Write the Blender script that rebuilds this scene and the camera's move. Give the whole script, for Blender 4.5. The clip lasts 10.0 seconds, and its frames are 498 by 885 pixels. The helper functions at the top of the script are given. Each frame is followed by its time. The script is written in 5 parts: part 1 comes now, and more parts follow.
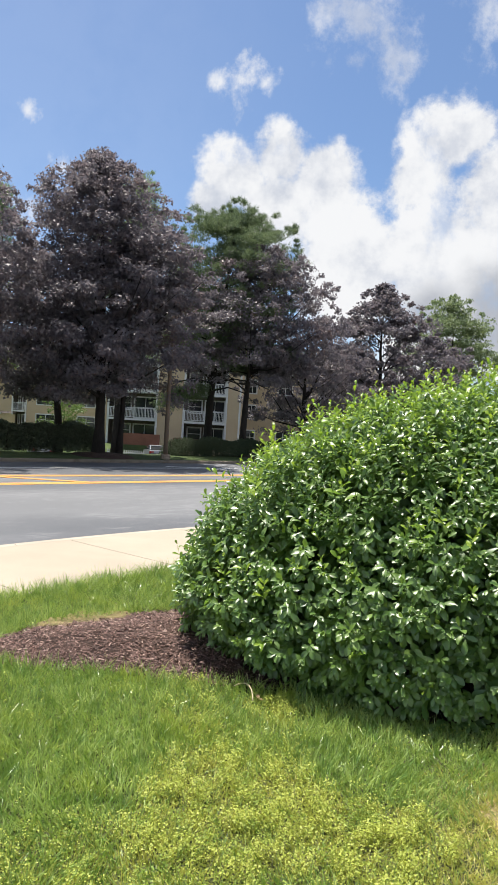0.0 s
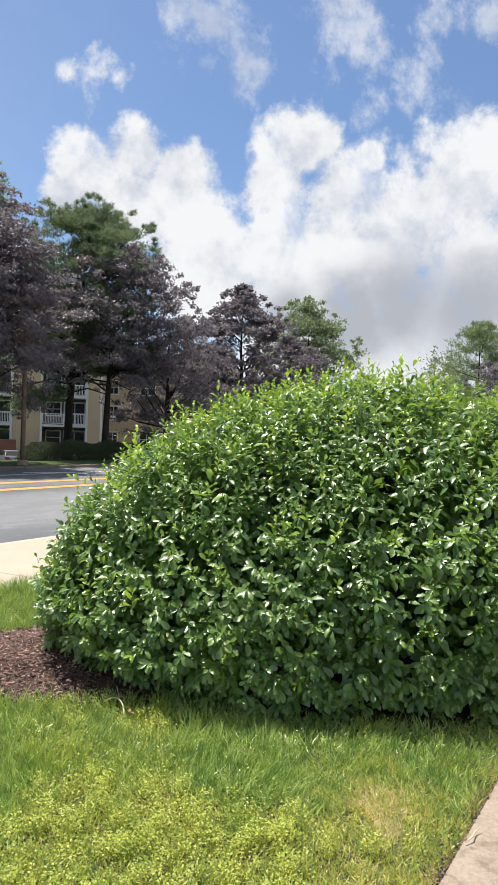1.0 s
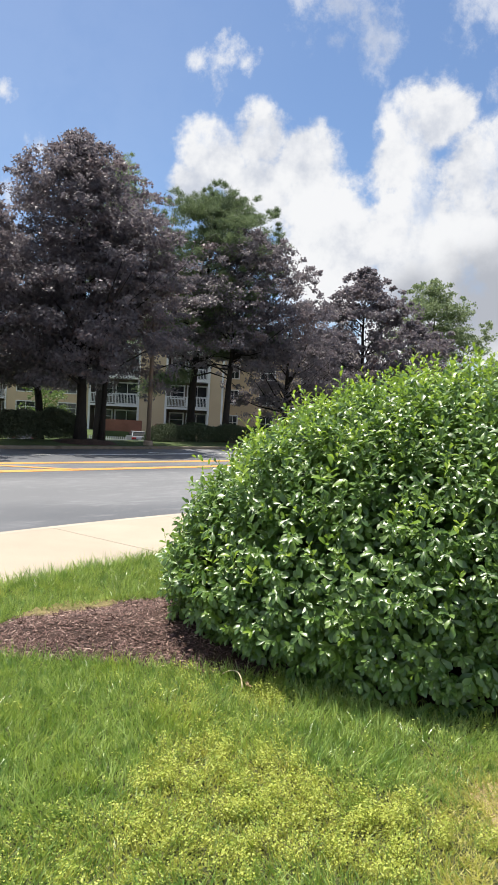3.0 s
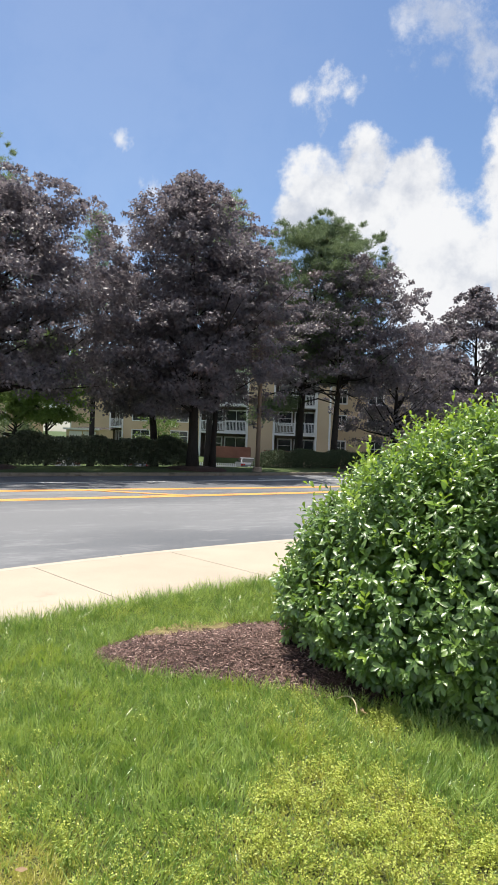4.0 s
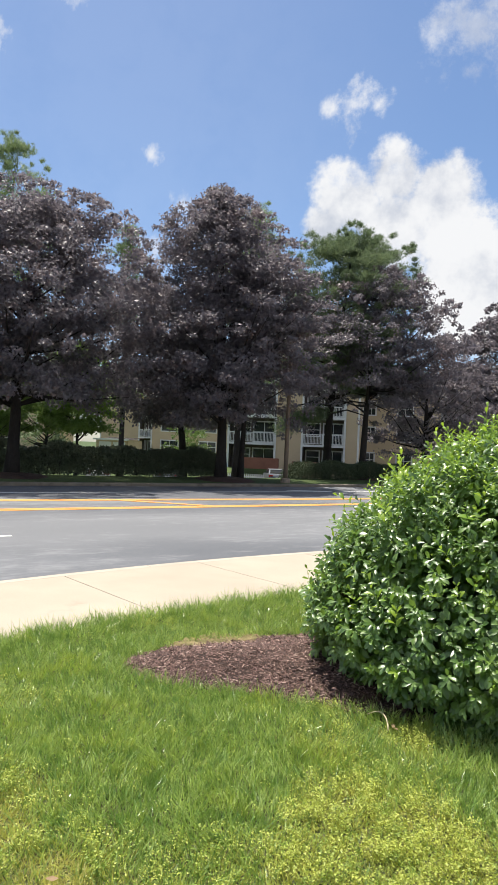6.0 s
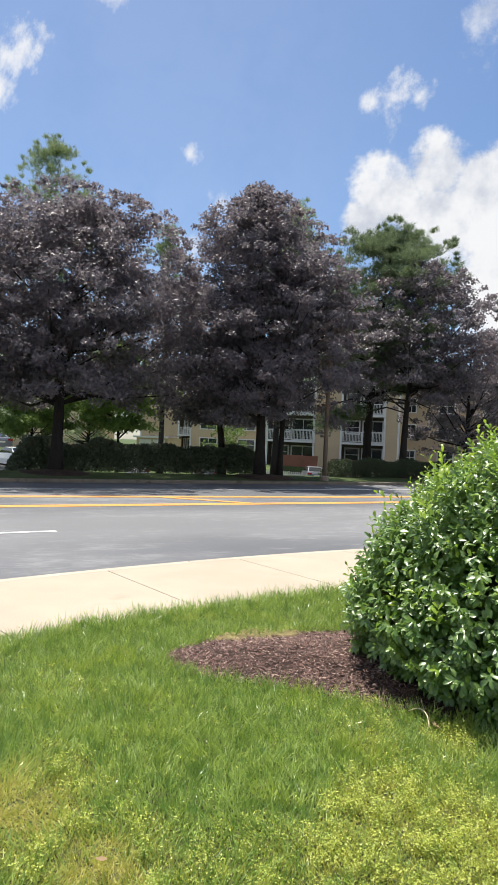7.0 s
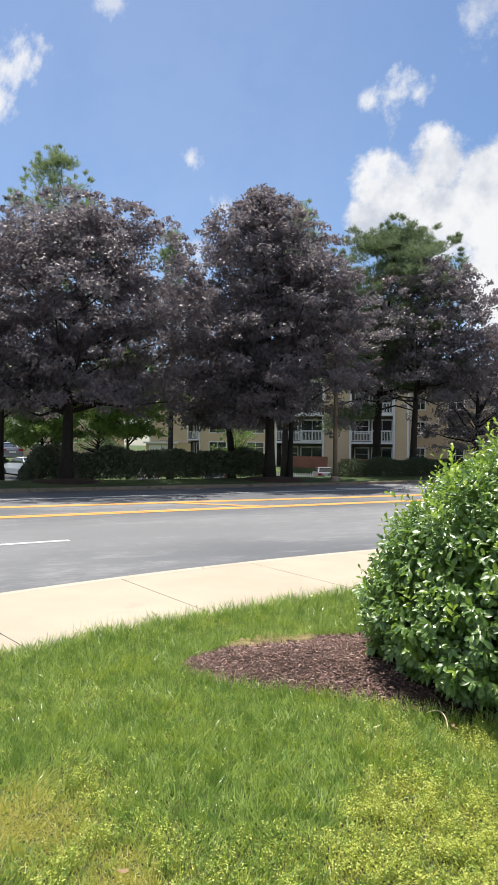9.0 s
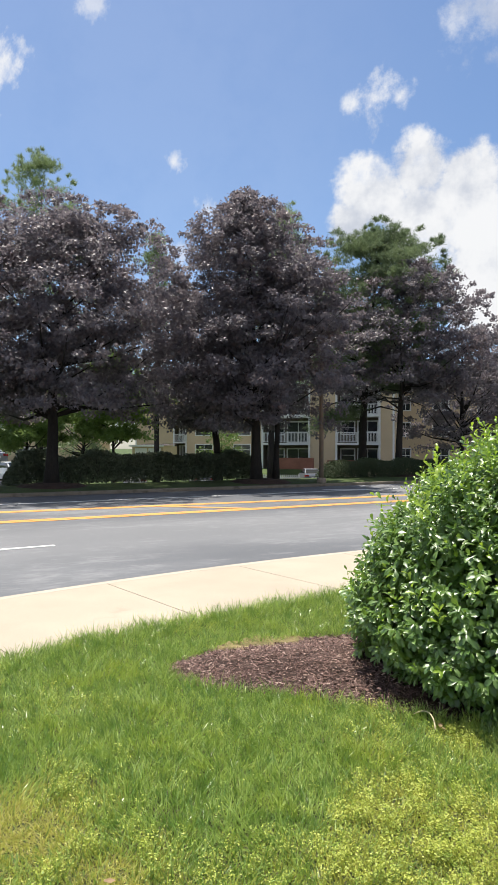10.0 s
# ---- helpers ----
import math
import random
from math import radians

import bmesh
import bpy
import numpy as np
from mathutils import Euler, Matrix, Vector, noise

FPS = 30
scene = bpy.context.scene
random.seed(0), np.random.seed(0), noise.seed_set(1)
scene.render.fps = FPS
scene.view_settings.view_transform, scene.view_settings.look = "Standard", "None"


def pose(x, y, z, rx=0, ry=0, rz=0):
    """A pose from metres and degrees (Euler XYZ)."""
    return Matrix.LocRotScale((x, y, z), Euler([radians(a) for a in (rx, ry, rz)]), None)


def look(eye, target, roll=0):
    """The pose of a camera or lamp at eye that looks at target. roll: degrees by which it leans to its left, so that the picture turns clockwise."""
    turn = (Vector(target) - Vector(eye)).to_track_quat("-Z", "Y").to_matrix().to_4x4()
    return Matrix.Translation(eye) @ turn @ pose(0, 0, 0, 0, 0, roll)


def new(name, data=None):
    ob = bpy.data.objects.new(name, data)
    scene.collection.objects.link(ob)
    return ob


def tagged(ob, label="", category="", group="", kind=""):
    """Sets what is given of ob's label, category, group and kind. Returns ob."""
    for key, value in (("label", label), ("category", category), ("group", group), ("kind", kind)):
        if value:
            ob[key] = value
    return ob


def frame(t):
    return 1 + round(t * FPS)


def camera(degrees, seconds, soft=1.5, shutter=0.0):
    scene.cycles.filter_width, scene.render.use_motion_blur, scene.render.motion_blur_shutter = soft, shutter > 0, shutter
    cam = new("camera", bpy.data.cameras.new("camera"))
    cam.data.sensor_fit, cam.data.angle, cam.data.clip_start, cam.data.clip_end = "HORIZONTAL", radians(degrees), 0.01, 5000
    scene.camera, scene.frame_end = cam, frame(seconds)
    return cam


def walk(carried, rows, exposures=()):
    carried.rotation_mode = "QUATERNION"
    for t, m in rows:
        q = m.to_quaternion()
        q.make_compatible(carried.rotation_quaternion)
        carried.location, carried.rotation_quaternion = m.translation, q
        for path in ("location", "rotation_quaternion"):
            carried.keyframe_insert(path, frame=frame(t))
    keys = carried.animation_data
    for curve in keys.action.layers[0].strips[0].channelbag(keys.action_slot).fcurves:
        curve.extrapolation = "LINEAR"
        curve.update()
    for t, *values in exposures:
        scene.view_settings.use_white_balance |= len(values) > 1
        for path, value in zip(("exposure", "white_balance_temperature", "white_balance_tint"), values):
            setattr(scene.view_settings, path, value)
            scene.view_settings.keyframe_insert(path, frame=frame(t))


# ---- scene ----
cam = camera(42.0, 10.0, soft=1.0)

PATH = [
    (0, (0.062, 0.123, 1.418), (-0.013, 2.121, 1.383), 3.4),
    (0.5, (0.059, 0.149, 1.416), (0.145, 2.146, 1.352), 2.8),
    (1, (0.063, 0.19, 1.431), (0.402, 2.161, 1.413), 1.7),
    (1.5, (0.055, 0.211, 1.434), (0.487, 2.164, 1.426), 2.4),
    (2, (0.047, 0.189, 1.429), (0.385, 2.16, 1.404), 3.5),
    (2.5, (0.044, 0.178, 1.432), (0.219, 2.169, 1.364), 3.3),
    (3, (0.036, 0.151, 1.427), (0.017, 2.15, 1.349), 3.0),
    (3.2, (0.056, 0.164, 1.428), (-0.049, 2.16, 1.365), 2.1),
    (4.3, (0.009, 0.024, 1.434), (-0.388, 1.984, 1.432), 2.7),
    (4.5, (0.006, 0.027, 1.432), (-0.403, 1.985, 1.438), 2.8),
    (5, (0.012, 0.034, 1.434), (-0.392, 1.993, 1.444), 2.7),
    (5.2, (0.012, 0.081, 1.435), (-0.375, 2.043, 1.443), 2.6),
    (6.5, (0.006, 0.015, 1.432), (-0.491, 1.953, 1.453), 2.5),
    (7, (0.007, -0.001, 1.431), (-0.545, 1.921, 1.436), 2.5),
    (7.5, (0.01, -0.003, 1.435), (-0.571, 1.911, 1.433), 2.0),
    (8, (0.001, -0.002, 1.438), (-0.592, 1.908, 1.438), 1.7),
    (8.5, (0.005, -0.005, 1.442), (-0.588, 1.906, 1.447), 1.2),
    (9, (0.01, -0.001, 1.45), (-0.57, 1.913, 1.462), 0.7),
    (9.5, (0.008, 0.012, 1.45), (-0.552, 1.931, 1.468), 0.4),
    (10, (0.015, 0.015, 1.452), (-0.525, 1.941, 1.471), 0.1),
]
walk(cam, [(t, look(eye, target, roll)) for t, eye, target, roll in PATH], exposures=[(0.0, 0.66)])

# ---------------------------------------------------------------- light
SUN_AZ, SUN_EL = -41.0, 72.0          # degrees right of +y, degrees up


def heading(az, el):
    a, e = radians(az), radians(el)
    return Vector((math.sin(a) * math.cos(e), math.cos(a) * math.cos(e), math.sin(e)))


sun_data = bpy.data.lights.new("sun", "SUN")
sun_data.energy, sun_data.angle, sun_data.color = 4.8, radians(0.55), (1.0, 0.94, 0.84)
sun = new("sun", sun_data)
sun.matrix_world = look(heading(SUN_AZ, SUN_EL) * 100, (0, 0, 0))

world = bpy.data.worlds.new("world")
scene.world = world
world.use_nodes = True
wt = world.node_tree
wt.nodes.clear()


def node(tree, kind, inputs=(), **fields):
    nd = tree.nodes.new(kind)
    for k, v in fields.items():
        setattr(nd, k, v)
    for k, v in dict(inputs).items():
        if hasattr(v, "links"):
            tree.links.new(v, nd.inputs[k])
        else:
            nd.inputs[k].default_value = v
    return nd


def maths(tree, op, a, b=0.0, c=0.0, clamp=False):
    return node(tree, "ShaderNodeMath", {0: a, 1: b, 2: c}, operation=op, use_clamp=clamp).outputs[0]


def ramp_value(tree, x, lo, hi, out_lo=0.0, out_hi=1.0):
    return node(tree, "ShaderNodeMapRange", {0: x, 1: lo, 2: hi, 3: out_lo, 4: out_hi}, interpolation_type="SMOOTHSTEP").outputs[0]


def mix_rgb(tree, fac, a, b, blend="MIX"):
    nd = tree.nodes.new("ShaderNodeMix")
    nd.data_type, nd.blend_type = "RGBA", blend
    for key, v in ((0, fac), (6, a), (7, b)):
        if hasattr(v, "links"):
            tree.links.new(v, nd.inputs[key])
        else:
            nd.inputs[key].default_value = v if key == 0 else (*v, 1.0)
    return nd.outputs[2]


# clouds: azimuth, elevation and radius in degrees
CUMULUS = [(-4.9, 21.1, 3.7), (-0.8, 22.9, 3.0), (3.1, 21.6, 3.5), (-6.6, 18.8, 2.7), (-1.1, 18.6, 4.5), (4.2, 17.8, 4.0), (6.3, 14.8, 6.0),
           (12.8, 23.9, 3.5), (15.3, 24.4, 2.2), (11.5, 21.3, 3.5), (17.5, 20.2, 4.7), (12.8, 15.1, 6.5), (20.7, 14.8, 6.9)]
CUMULUS_FAR = [(23.4, 18.4, 5.0), (28.0, 20.8, 5.5), (28.3, 13.8, 7.4), (33.3, 22.0, 4.5), (33.7, 14.5, 7.4), (39.8, 16.7, 7.9), (19.3, 22.8, 1.7),
               (50.0, 20.0, 9.0), (-56.0, 16.0, 6.0), (-75.0, 24.0, 9.0), (75.0, 22.0, 10.0), (14.0, 8.0, 6.0), (27.0, 8.0, 7.0), (19.0, 9.5, 8.0), (26.0, 10.5, 8.5), (35.0, 9.0, 9.0)]
WISPS = [(5.5, 31.6, 3.5), (9.1, 29.7, 2.5), (3.0, 33.1, 2.5), (18.9, 31.7, 4.0), (22.9, 29.4, 3.5), (16.8, 33.5, 3.0), (24.7, 31.8, 3.0),
         (20.1, 26.8, 2.0), (31.3, 28.0, 3.0), (29.3, 31.4, 2.5), (28.3, 25.2, 2.5), (-29.3, 33.6, 1.6)]
PUFFS = [(-4.6, 27.9, 2.4), (-6.5, 27.8, 1.4), (-2.6, 28.0, 1.5), (-22.5, 23.9, 1.0), (-19.5, 20.0, 1.5), (-21.8, 16.9, 1.9), (-36.3, 29.5, 1.9),
         (-35.2, 30.7, 1.3), (-38.0, 28.4, 1.5), (-38.5, 25.8, 1.9), (-39.4, 26.8, 1.6)]

wdir = node(wt, "ShaderNodeTexCoord").outputs["Generated"]


def wisp_noise(scale, detail, rough, stretch=(1, 1, 1)):
    m = node(wt, "ShaderNodeMapping", {0: wdir, 3: stretch})
    return node(wt, "ShaderNodeTexNoise", {"Vector": m.outputs[0], "Scale": scale, "Detail": detail, "Roughness": rough}).outputs["Fac"]


def blob_field(spots, reach=1.0):
    """Highest at the spots' middles (1), 0 at their rims, negative outside."""
    best = None
    for az, el, rad in spots:
        d = node(wt, "ShaderNodeVectorMath", {0: wdir, 1: heading(az, el)}, operation="DISTANCE").outputs["Value"]
        f = maths(wt, "MULTIPLY_ADD", d, -1.0 / (radians(rad) * reach), 1.0)
        best = f if best is None else maths(wt, "SMOOTH_MAX", best, f, 0.25)
    return best


n_big = wisp_noise(9.0, 8.0, 0.58)
n_fine = wisp_noise(26.0, 7.0, 0.62)
n_streak = wisp_noise(14.0, 7.0, 0.66, (1.0, 1.6, 0.55))
rough_edge = maths(wt, "ADD", maths(wt, "MULTIPLY_ADD", n_big, 1.55, -0.78), maths(wt, "MULTIPLY_ADD", n_fine, 1.0, -0.5))
cum = maths(wt, "MAXIMUM", blob_field(CUMULUS), blob_field(CUMULUS_FAR))
cum_body = maths(wt, "ADD", cum, rough_edge)
holes = maths(wt, "MULTIPLY", ramp_value(wt, n_streak, 0.52, 0.68), ramp_value(wt, cum_body, 1.25, 0.35))
cum_mask = maths(wt, "MULTIPLY", ramp_value(wt, cum_body, 0.0, 0.42), maths(wt, "MULTIPLY_ADD", holes, -0.4, 1.0))
puff_body = maths(wt, "ADD", blob_field(PUFFS), maths(wt, "MULTIPLY_ADD", n_streak, 4.4, -2.25))
puff_mask = maths(wt, "MULTIPLY", ramp_value(wt, puff_body, 0.0, 1.15), 0.9)
wisp_body = maths(wt, "ADD", blob_field(WISPS), maths(wt, "MULTIPLY_ADD", n_streak, 4.6, -2.4))
wisp_mask = maths(wt, "MULTIPLY", ramp_value(wt, wisp_body, 0.0, 1.2), 0.62)
# same broken cumulus added round the unseen sky, to fill camera-facing sides with light
behind = ramp_value(wt, node(wt, "ShaderNodeVectorMath", {0: wdir, 1: heading(-2, 8)}, operation="DOT_PRODUCT").outputs["Value"], 0.62, 0.40)
n_far = wisp_noise(3.2, 7.0, 0.55)
fill_mask = maths(wt, "MULTIPLY", ramp_value(wt, n_far, 0.44, 0.56), behind)
veil = maths(wt, "MULTIPLY", ramp_value(wt, maths(wt, "MULTIPLY_ADD", n_streak, 0.3, blob_field([(-24.0, 24.0, 26.0)])), 0.1, 0.95), 0.07)
cover = maths(wt, "MAXIMUM", veil, maths(wt, "MAXIMUM", maths(wt, "MAXIMUM", maths(wt, "MAXIMUM", cum_mask, wisp_mask), puff_mask), fill_mask))

wz = node(wt, "ShaderNodeSeparateXYZ", {0: wdir}).outputs[2]
# flat grey bases low down, bright heads above
GREY_BASES = [(22.8, 11.8, 5.5), (18.5, 10.2, 5.0), (28.0, 11.0, 5.5), (13.0, 10.5, 3.5), (34.0, 11.5, 6.0), (50.0, 14.0, 7.0)]
grey_body = maths(wt, "ADD", blob_field(GREY_BASES), maths(wt, "MULTIPLY_ADD", n_big, 1.4, -0.7))
grey_fac = ramp_value(wt, grey_body, -0.1, 0.75)
billow = ramp_value(wt, maths(wt, "MULTIPLY_ADD", n_fine, 0.2, maths(wt, "MULTIPLY", n_big, 0.8)), 0.36, 0.56)
white = mix_rgb(wt, billow, (0.385, 0.41, 0.465), (0.585, 0.59, 0.60))
cloud_colour = mix_rgb(wt, grey_fac, white, (0.30, 0.315, 0.35))

sky = node(wt, "ShaderNodeTexSky", sky_type="NISHITA", sun_disc=False, sun_elevation=radians(SUN_EL), sun_rotation=radians(SUN_AZ),
           air_density=1.0, dust_density=0.6, ozone_density=5.0).outputs[0]
sky_scaled = node(wt, "ShaderNodeVectorMath", {0: sky, 3: 0.092}, operation="SCALE").outputs[0]
background = node(wt, "ShaderNodeBackground", {"Color": mix_rgb(wt, cover, sky_scaled, cloud_colour), "Strength": 1.0})
wt.links.new(background.outputs[0], node(wt, "ShaderNodeOutputWorld").inputs[0])

# ---------------------------------------------------------------- plan
# the road runs along U; N points across it, away from the camera's side
U, N = Vector((0.692, 0.722, 0.0)), Vector((-0.722, 0.692, 0.0))


def so(s, o, z=0.0):
    return U * s + N * o + Vector((0, 0, z))


def to_so(x, y):
    return x * U.x + y * U.y, x * N.x + y * N.y


def kerb_line(s):
    """How far out the near kerb lies; it swings in towards a driveway at low s."""
    d = max(0.0, 6.0 - s)
    return 7.25 - 0.022 * d * d


def walk_line(s):
    d = max(0.0, 5.6 - s)
    return 5.22 - 0.022 * d * d


FAR_KERB = 21.5
LOT_Z, ROAD_Z = -0.14, -0.10


def smooth01(a, b, x):
    t = min(1.0, max(0.0, (x - a) / (b - a)))
    return t * t * (3 - 2 * t)


def land(s, o):
    """Height of the open ground beyond the road."""
    z = 0.0 + 0.07 * smooth01(21.8, 24, o)
    z -= 1.85 * smooth01(24.6, 35, o) * (0.3 + 0.7 * smooth01(4, 16, s))
    z += 1.2 * smooth01(49.5, 55, o)
    return z


# ---------------------------------------------------------------- materials
def material(name):
    m = bpy.data.materials.new(name)
    m.use_nodes = True
    m.node_tree.nodes.clear()
    return m, m.node_tree


def finish(tree, shader, bump=None):
    out = node(tree, "ShaderNodeOutputMaterial")
    tree.links.new(shader, out.inputs[0])


def coords(tree, scale=1.0, stretch=None):
    geo = node(tree, "ShaderNodeNewGeometry").outputs["Position"]
    if stretch == "road":
        turned = node(tree, "ShaderNodeVectorRotate", {0: geo, "Angle": radians(-46.2)}, rotation_type="Z_AXIS").outputs[0]
        return node(tree, "ShaderNodeMapping", {0: turned, 3: (0.42, 1.0, 1.0)}).outputs[0]
    if stretch:
        return node(tree, "ShaderNodeMapping", {0: geo, 3: stretch}).outputs[0]
    return geo


def grain(tree, scale, detail=6.0, rough=0.6, stretch=None):
    return node(tree, "ShaderNodeTexNoise", {"Vector": coords(tree, 1, stretch), "Scale": scale, "Detail": detail, "Roughness": rough}).outputs["Fac"]


def surface(name, a, b, rough=0.85, big=0.6, fine=60.0, bump=0.3, bump_dist=0.004, c=None, c_range=(0.6, 0.75), metallic=0.0, stretch=None, spec=0.4):
    """Two tones at two scales, with fine relief; c: a third tone in patches."""
    m, t = material(name)
    g1, g2 = grain(t, big, 5.0, 0.6, stretch), grain(t, fine, 4.0, 0.7, stretch)
    f = maths(t, "ADD", maths(t, "MULTIPLY", g1, 0.55), maths(t, "MULTIPLY", g2, 0.45))
    col = mix_rgb(t, ramp_value(t, f, 0.34, 0.66), a, b)
    if c:
        col = mix_rgb(t, ramp_value(t, grain(t, big * 2.3, 6.0, 0.65, stretch), *c_range), col, c)
    bm_ = node(t, "ShaderNodeBump", {"Height": g2, "Strength": bump, "Distance": bump_dist}).outputs[0]
    p = node(t, "ShaderNodeBsdfPrincipled", {"Base Color": col, "Roughness": rough, "Metallic": metallic, "Normal": bm_, "Specular IOR Level": spec})
    finish(t, p.outputs[0])
    return m


def leafy(name, a, b, rough=0.45, through_tint=None, through_share=0.3, spec=0.5, patch=None, patch_scale=0.7, patch_range=(0.5, 0.62), deep=None, deep_scale=5.0):
    """Leaves and blades: tone differs from piece to piece; some light passes through."""
    m, t = material(name)
    rnd = node(t, "ShaderNodeNewGeometry").outputs["Random Per Island"]
    col = mix_rgb(t, rnd, a, b)
    if patch:
        f = maths(t, "ADD", ramp_value(t, grain(t, patch_scale, 3.0, 0.6), *patch_range), maths(t, "MULTIPLY_ADD", rnd, 0.5, -0.25), clamp=True)
        col = mix_rgb(t, f, col, patch)
    if deep:
        f = maths(t, "ADD", ramp_value(t, grain(t, deep_scale, 4.0, 0.65), 0.44, 0.64), maths(t, "MULTIPLY_ADD", rnd, 0.6, -0.4), clamp=True)
        col = mix_rgb(t, f, col, deep)
    p = node(t, "ShaderNodeBsdfPrincipled", {"Base Color": col, "Roughness": rough, "Specular IOR Level": spec})
    tr = node(t, "ShaderNodeBsdfTranslucent", {"Color": mix_rgb(t, 0.5, col, through_tint or b)})
    mixed = node(t, "ShaderNodeMixShader", {0: through_share, 1: p.outputs[0], 2: tr.outputs[0]})
    finish(t, mixed.outputs[0])
    return m


def road_surface():
    """Worn asphalt: wheel tracks and pale scuffs drawn out along the road, fine stones."""
    m, t = material("asphalt")
    streak, broad, stones = grain(t, 4.5, 9.0, 0.75, "road"), grain(t, 0.35, 3.0, 0.5, "road"), grain(t, 140.0, 3.0, 0.7)
    col = mix_rgb(t, ramp_value(t, broad, 0.35, 0.65), (0.068, 0.074, 0.087), (0.115, 0.121, 0.134))
    across = node(t, "ShaderNodeVectorMath", {0: coords(t), 1: N}, operation="DOT_PRODUCT").outputs["Value"]
    lane = maths(t, "MULTIPLY_ADD", grain(t, 0.8, 4.0, 0.6, "road"), 2.2, across)
    track = maths(t, "MULTIPLY", ramp_value(t, lane, 9.0, 11.2), ramp_value(t, lane, 15.5, 13.0))
    col = mix_rgb(t, maths(t, "MULTIPLY", track, 0.55), col, (0.185, 0.188, 0.197))
    col = mix_rgb(t, maths(t, "MULTIPLY", ramp_value(t, maths(t, "MULTIPLY_ADD", broad, 0.35, maths(t, "MULTIPLY", streak, 0.65)), 0.48, 0.62), 0.6), col, (0.225, 0.229, 0.238))
    col = mix_rgb(t, maths(t, "MULTIPLY", ramp_value(t, stones, 0.45, 0.7), 0.35), col, (0.24, 0.24, 0.24))
    bump = node(t, "ShaderNodeBump", {"Height": stones, "Strength": 0.5, "Distance": 0.004}).outputs[0]
    p = node(t, "ShaderNodeBsdfPrincipled", {"Base Color": col, "Roughness": 0.75, "Normal": bump})
    finish(t, p.outputs[0])
    return m


M = {}
M["soil"] = surface("turf_soil", (0.045, 0.055, 0.02), (0.09, 0.095, 0.035), 0.95, 1.2, 45.0, 0.8, 0.01)
M["verge"] = surface("verge_grass", (0.035, 0.06, 0.015), (0.075, 0.11, 0.03), 0.95, 0.8, 30.0, 1.0, 0.03)
M["asphalt"] = road_surface()
M["lot"] = surface("lot_asphalt", (0.05, 0.05, 0.052), (0.09, 0.09, 0.09), 0.85, 0.8, 110.0, 0.6, 0.005)
M["concrete"] = surface("walk_concrete", (0.35, 0.30, 0.235), (0.42, 0.365, 0.29), 0.9, 0.7, 70.0, 0.25, 0.002, (0.32, 0.27, 0.21), (0.6, 0.8))
M["kerbstone"] = surface("kerbstone_concrete", (0.36, 0.315, 0.255), (0.46, 0.41, 0.34), 0.9, 1.1, 70.0, 0.3, 0.003, (0.33, 0.29, 0.24), (0.58, 0.8))
M["kerb"] = surface("kerb_concrete", (0.225, 0.178, 0.14), (0.36, 0.295, 0.235), 0.9, 3.2, 55.0, 0.8, 0.006, (0.165, 0.125, 0.095), (0.50, 0.66))
M["yellow"] = surface("yellow_paint", (0.60, 0.265, 0.062), (0.69, 0.335, 0.092), 0.7, 1.0, 30.0, 0.2, 0.002, (0.42, 0.25, 0.10), (0.66, 0.84))
M["white_paint"] = surface("white_paint", (0.62, 0.62, 0.6), (0.75, 0.75, 0.72), 0.7, 1.0, 30.0, 0.2, 0.002, (0.4, 0.4, 0.4), (0.6, 0.8))
M["old_kerb"] = surface("old_kerb_concrete", (0.15, 0.125, 0.095), (0.24, 0.20, 0.155), 0.95, 1.2, 40.0, 0.5, 0.004, (0.10, 0.085, 0.06), (0.5, 0.7))
M["mulch"] = surface("mulch_bed", (0.035, 0.020, 0.015), (0.085, 0.050, 0.038), 0.95, 4.0, 70.0, 1.0, 0.02)
M["bark"] = surface("bark", (0.014, 0.012, 0.011), (0.036, 0.031, 0.027), 0.95, 2.0, 22.0, 1.0, 0.03, stretch=(1, 1, 0.25))
M["twig"] = surface("twig", (0.05, 0.04, 0.02), (0.12, 0.09, 0.05), 0.9, 8.0, 90.0, 0.5, 0.004)
M["chip"] = leafy("mulch_chip", (0.052, 0.029, 0.025), (0.20, 0.115, 0.096), 0.7, (0.05, 0.02, 0.01), 0.02, 0.4)
M["pale_chip"] = leafy("pale_mulch_chip", (0.24, 0.15, 0.12), (0.46, 0.33, 0.28), 0.6, (0.2, 0.1, 0.1), 0.02, 0.4)
M["laurel"] = leafy("shrub_leaf", (0.056, 0.128, 0.028), (0.160, 0.268, 0.060), 0.37, (0.40, 0.60, 0.07), 0.28, 0.85, (0.19, 0.30, 0.05), 1.6, (0.55, 0.75))
M["laurel_young"] = leafy("young_shrub_leaf", (0.16, 0.29, 0.025), (0.30, 0.43, 0.045), 0.36, (0.46, 0.62, 0.06), 0.38, 0.65)
M["blade"] = leafy("grass_blade", (0.082, 0.195, 0.026), (0.67, 0.81, 0.27), 0.32, (0.49, 0.60, 0.09), 0.32, 0.9, (0.44, 0.53, 0.09), 2.2, (0.48, 0.70), (0.11, 0.24, 0.045), 9.0)
M["pale_blade"] = leafy("thin_yellow_grass_blade", (0.36, 0.40, 0.08), (0.68, 0.66, 0.18), 0.5, (0.6, 0.58, 0.14), 0.38, 0.4)
M["dry_blade"] = leafy("dry_grass_blade", (0.60, 0.55, 0.18), (0.84, 0.78, 0.34), 0.7, (0.6, 0.52, 0.18), 0.3, 0.3)
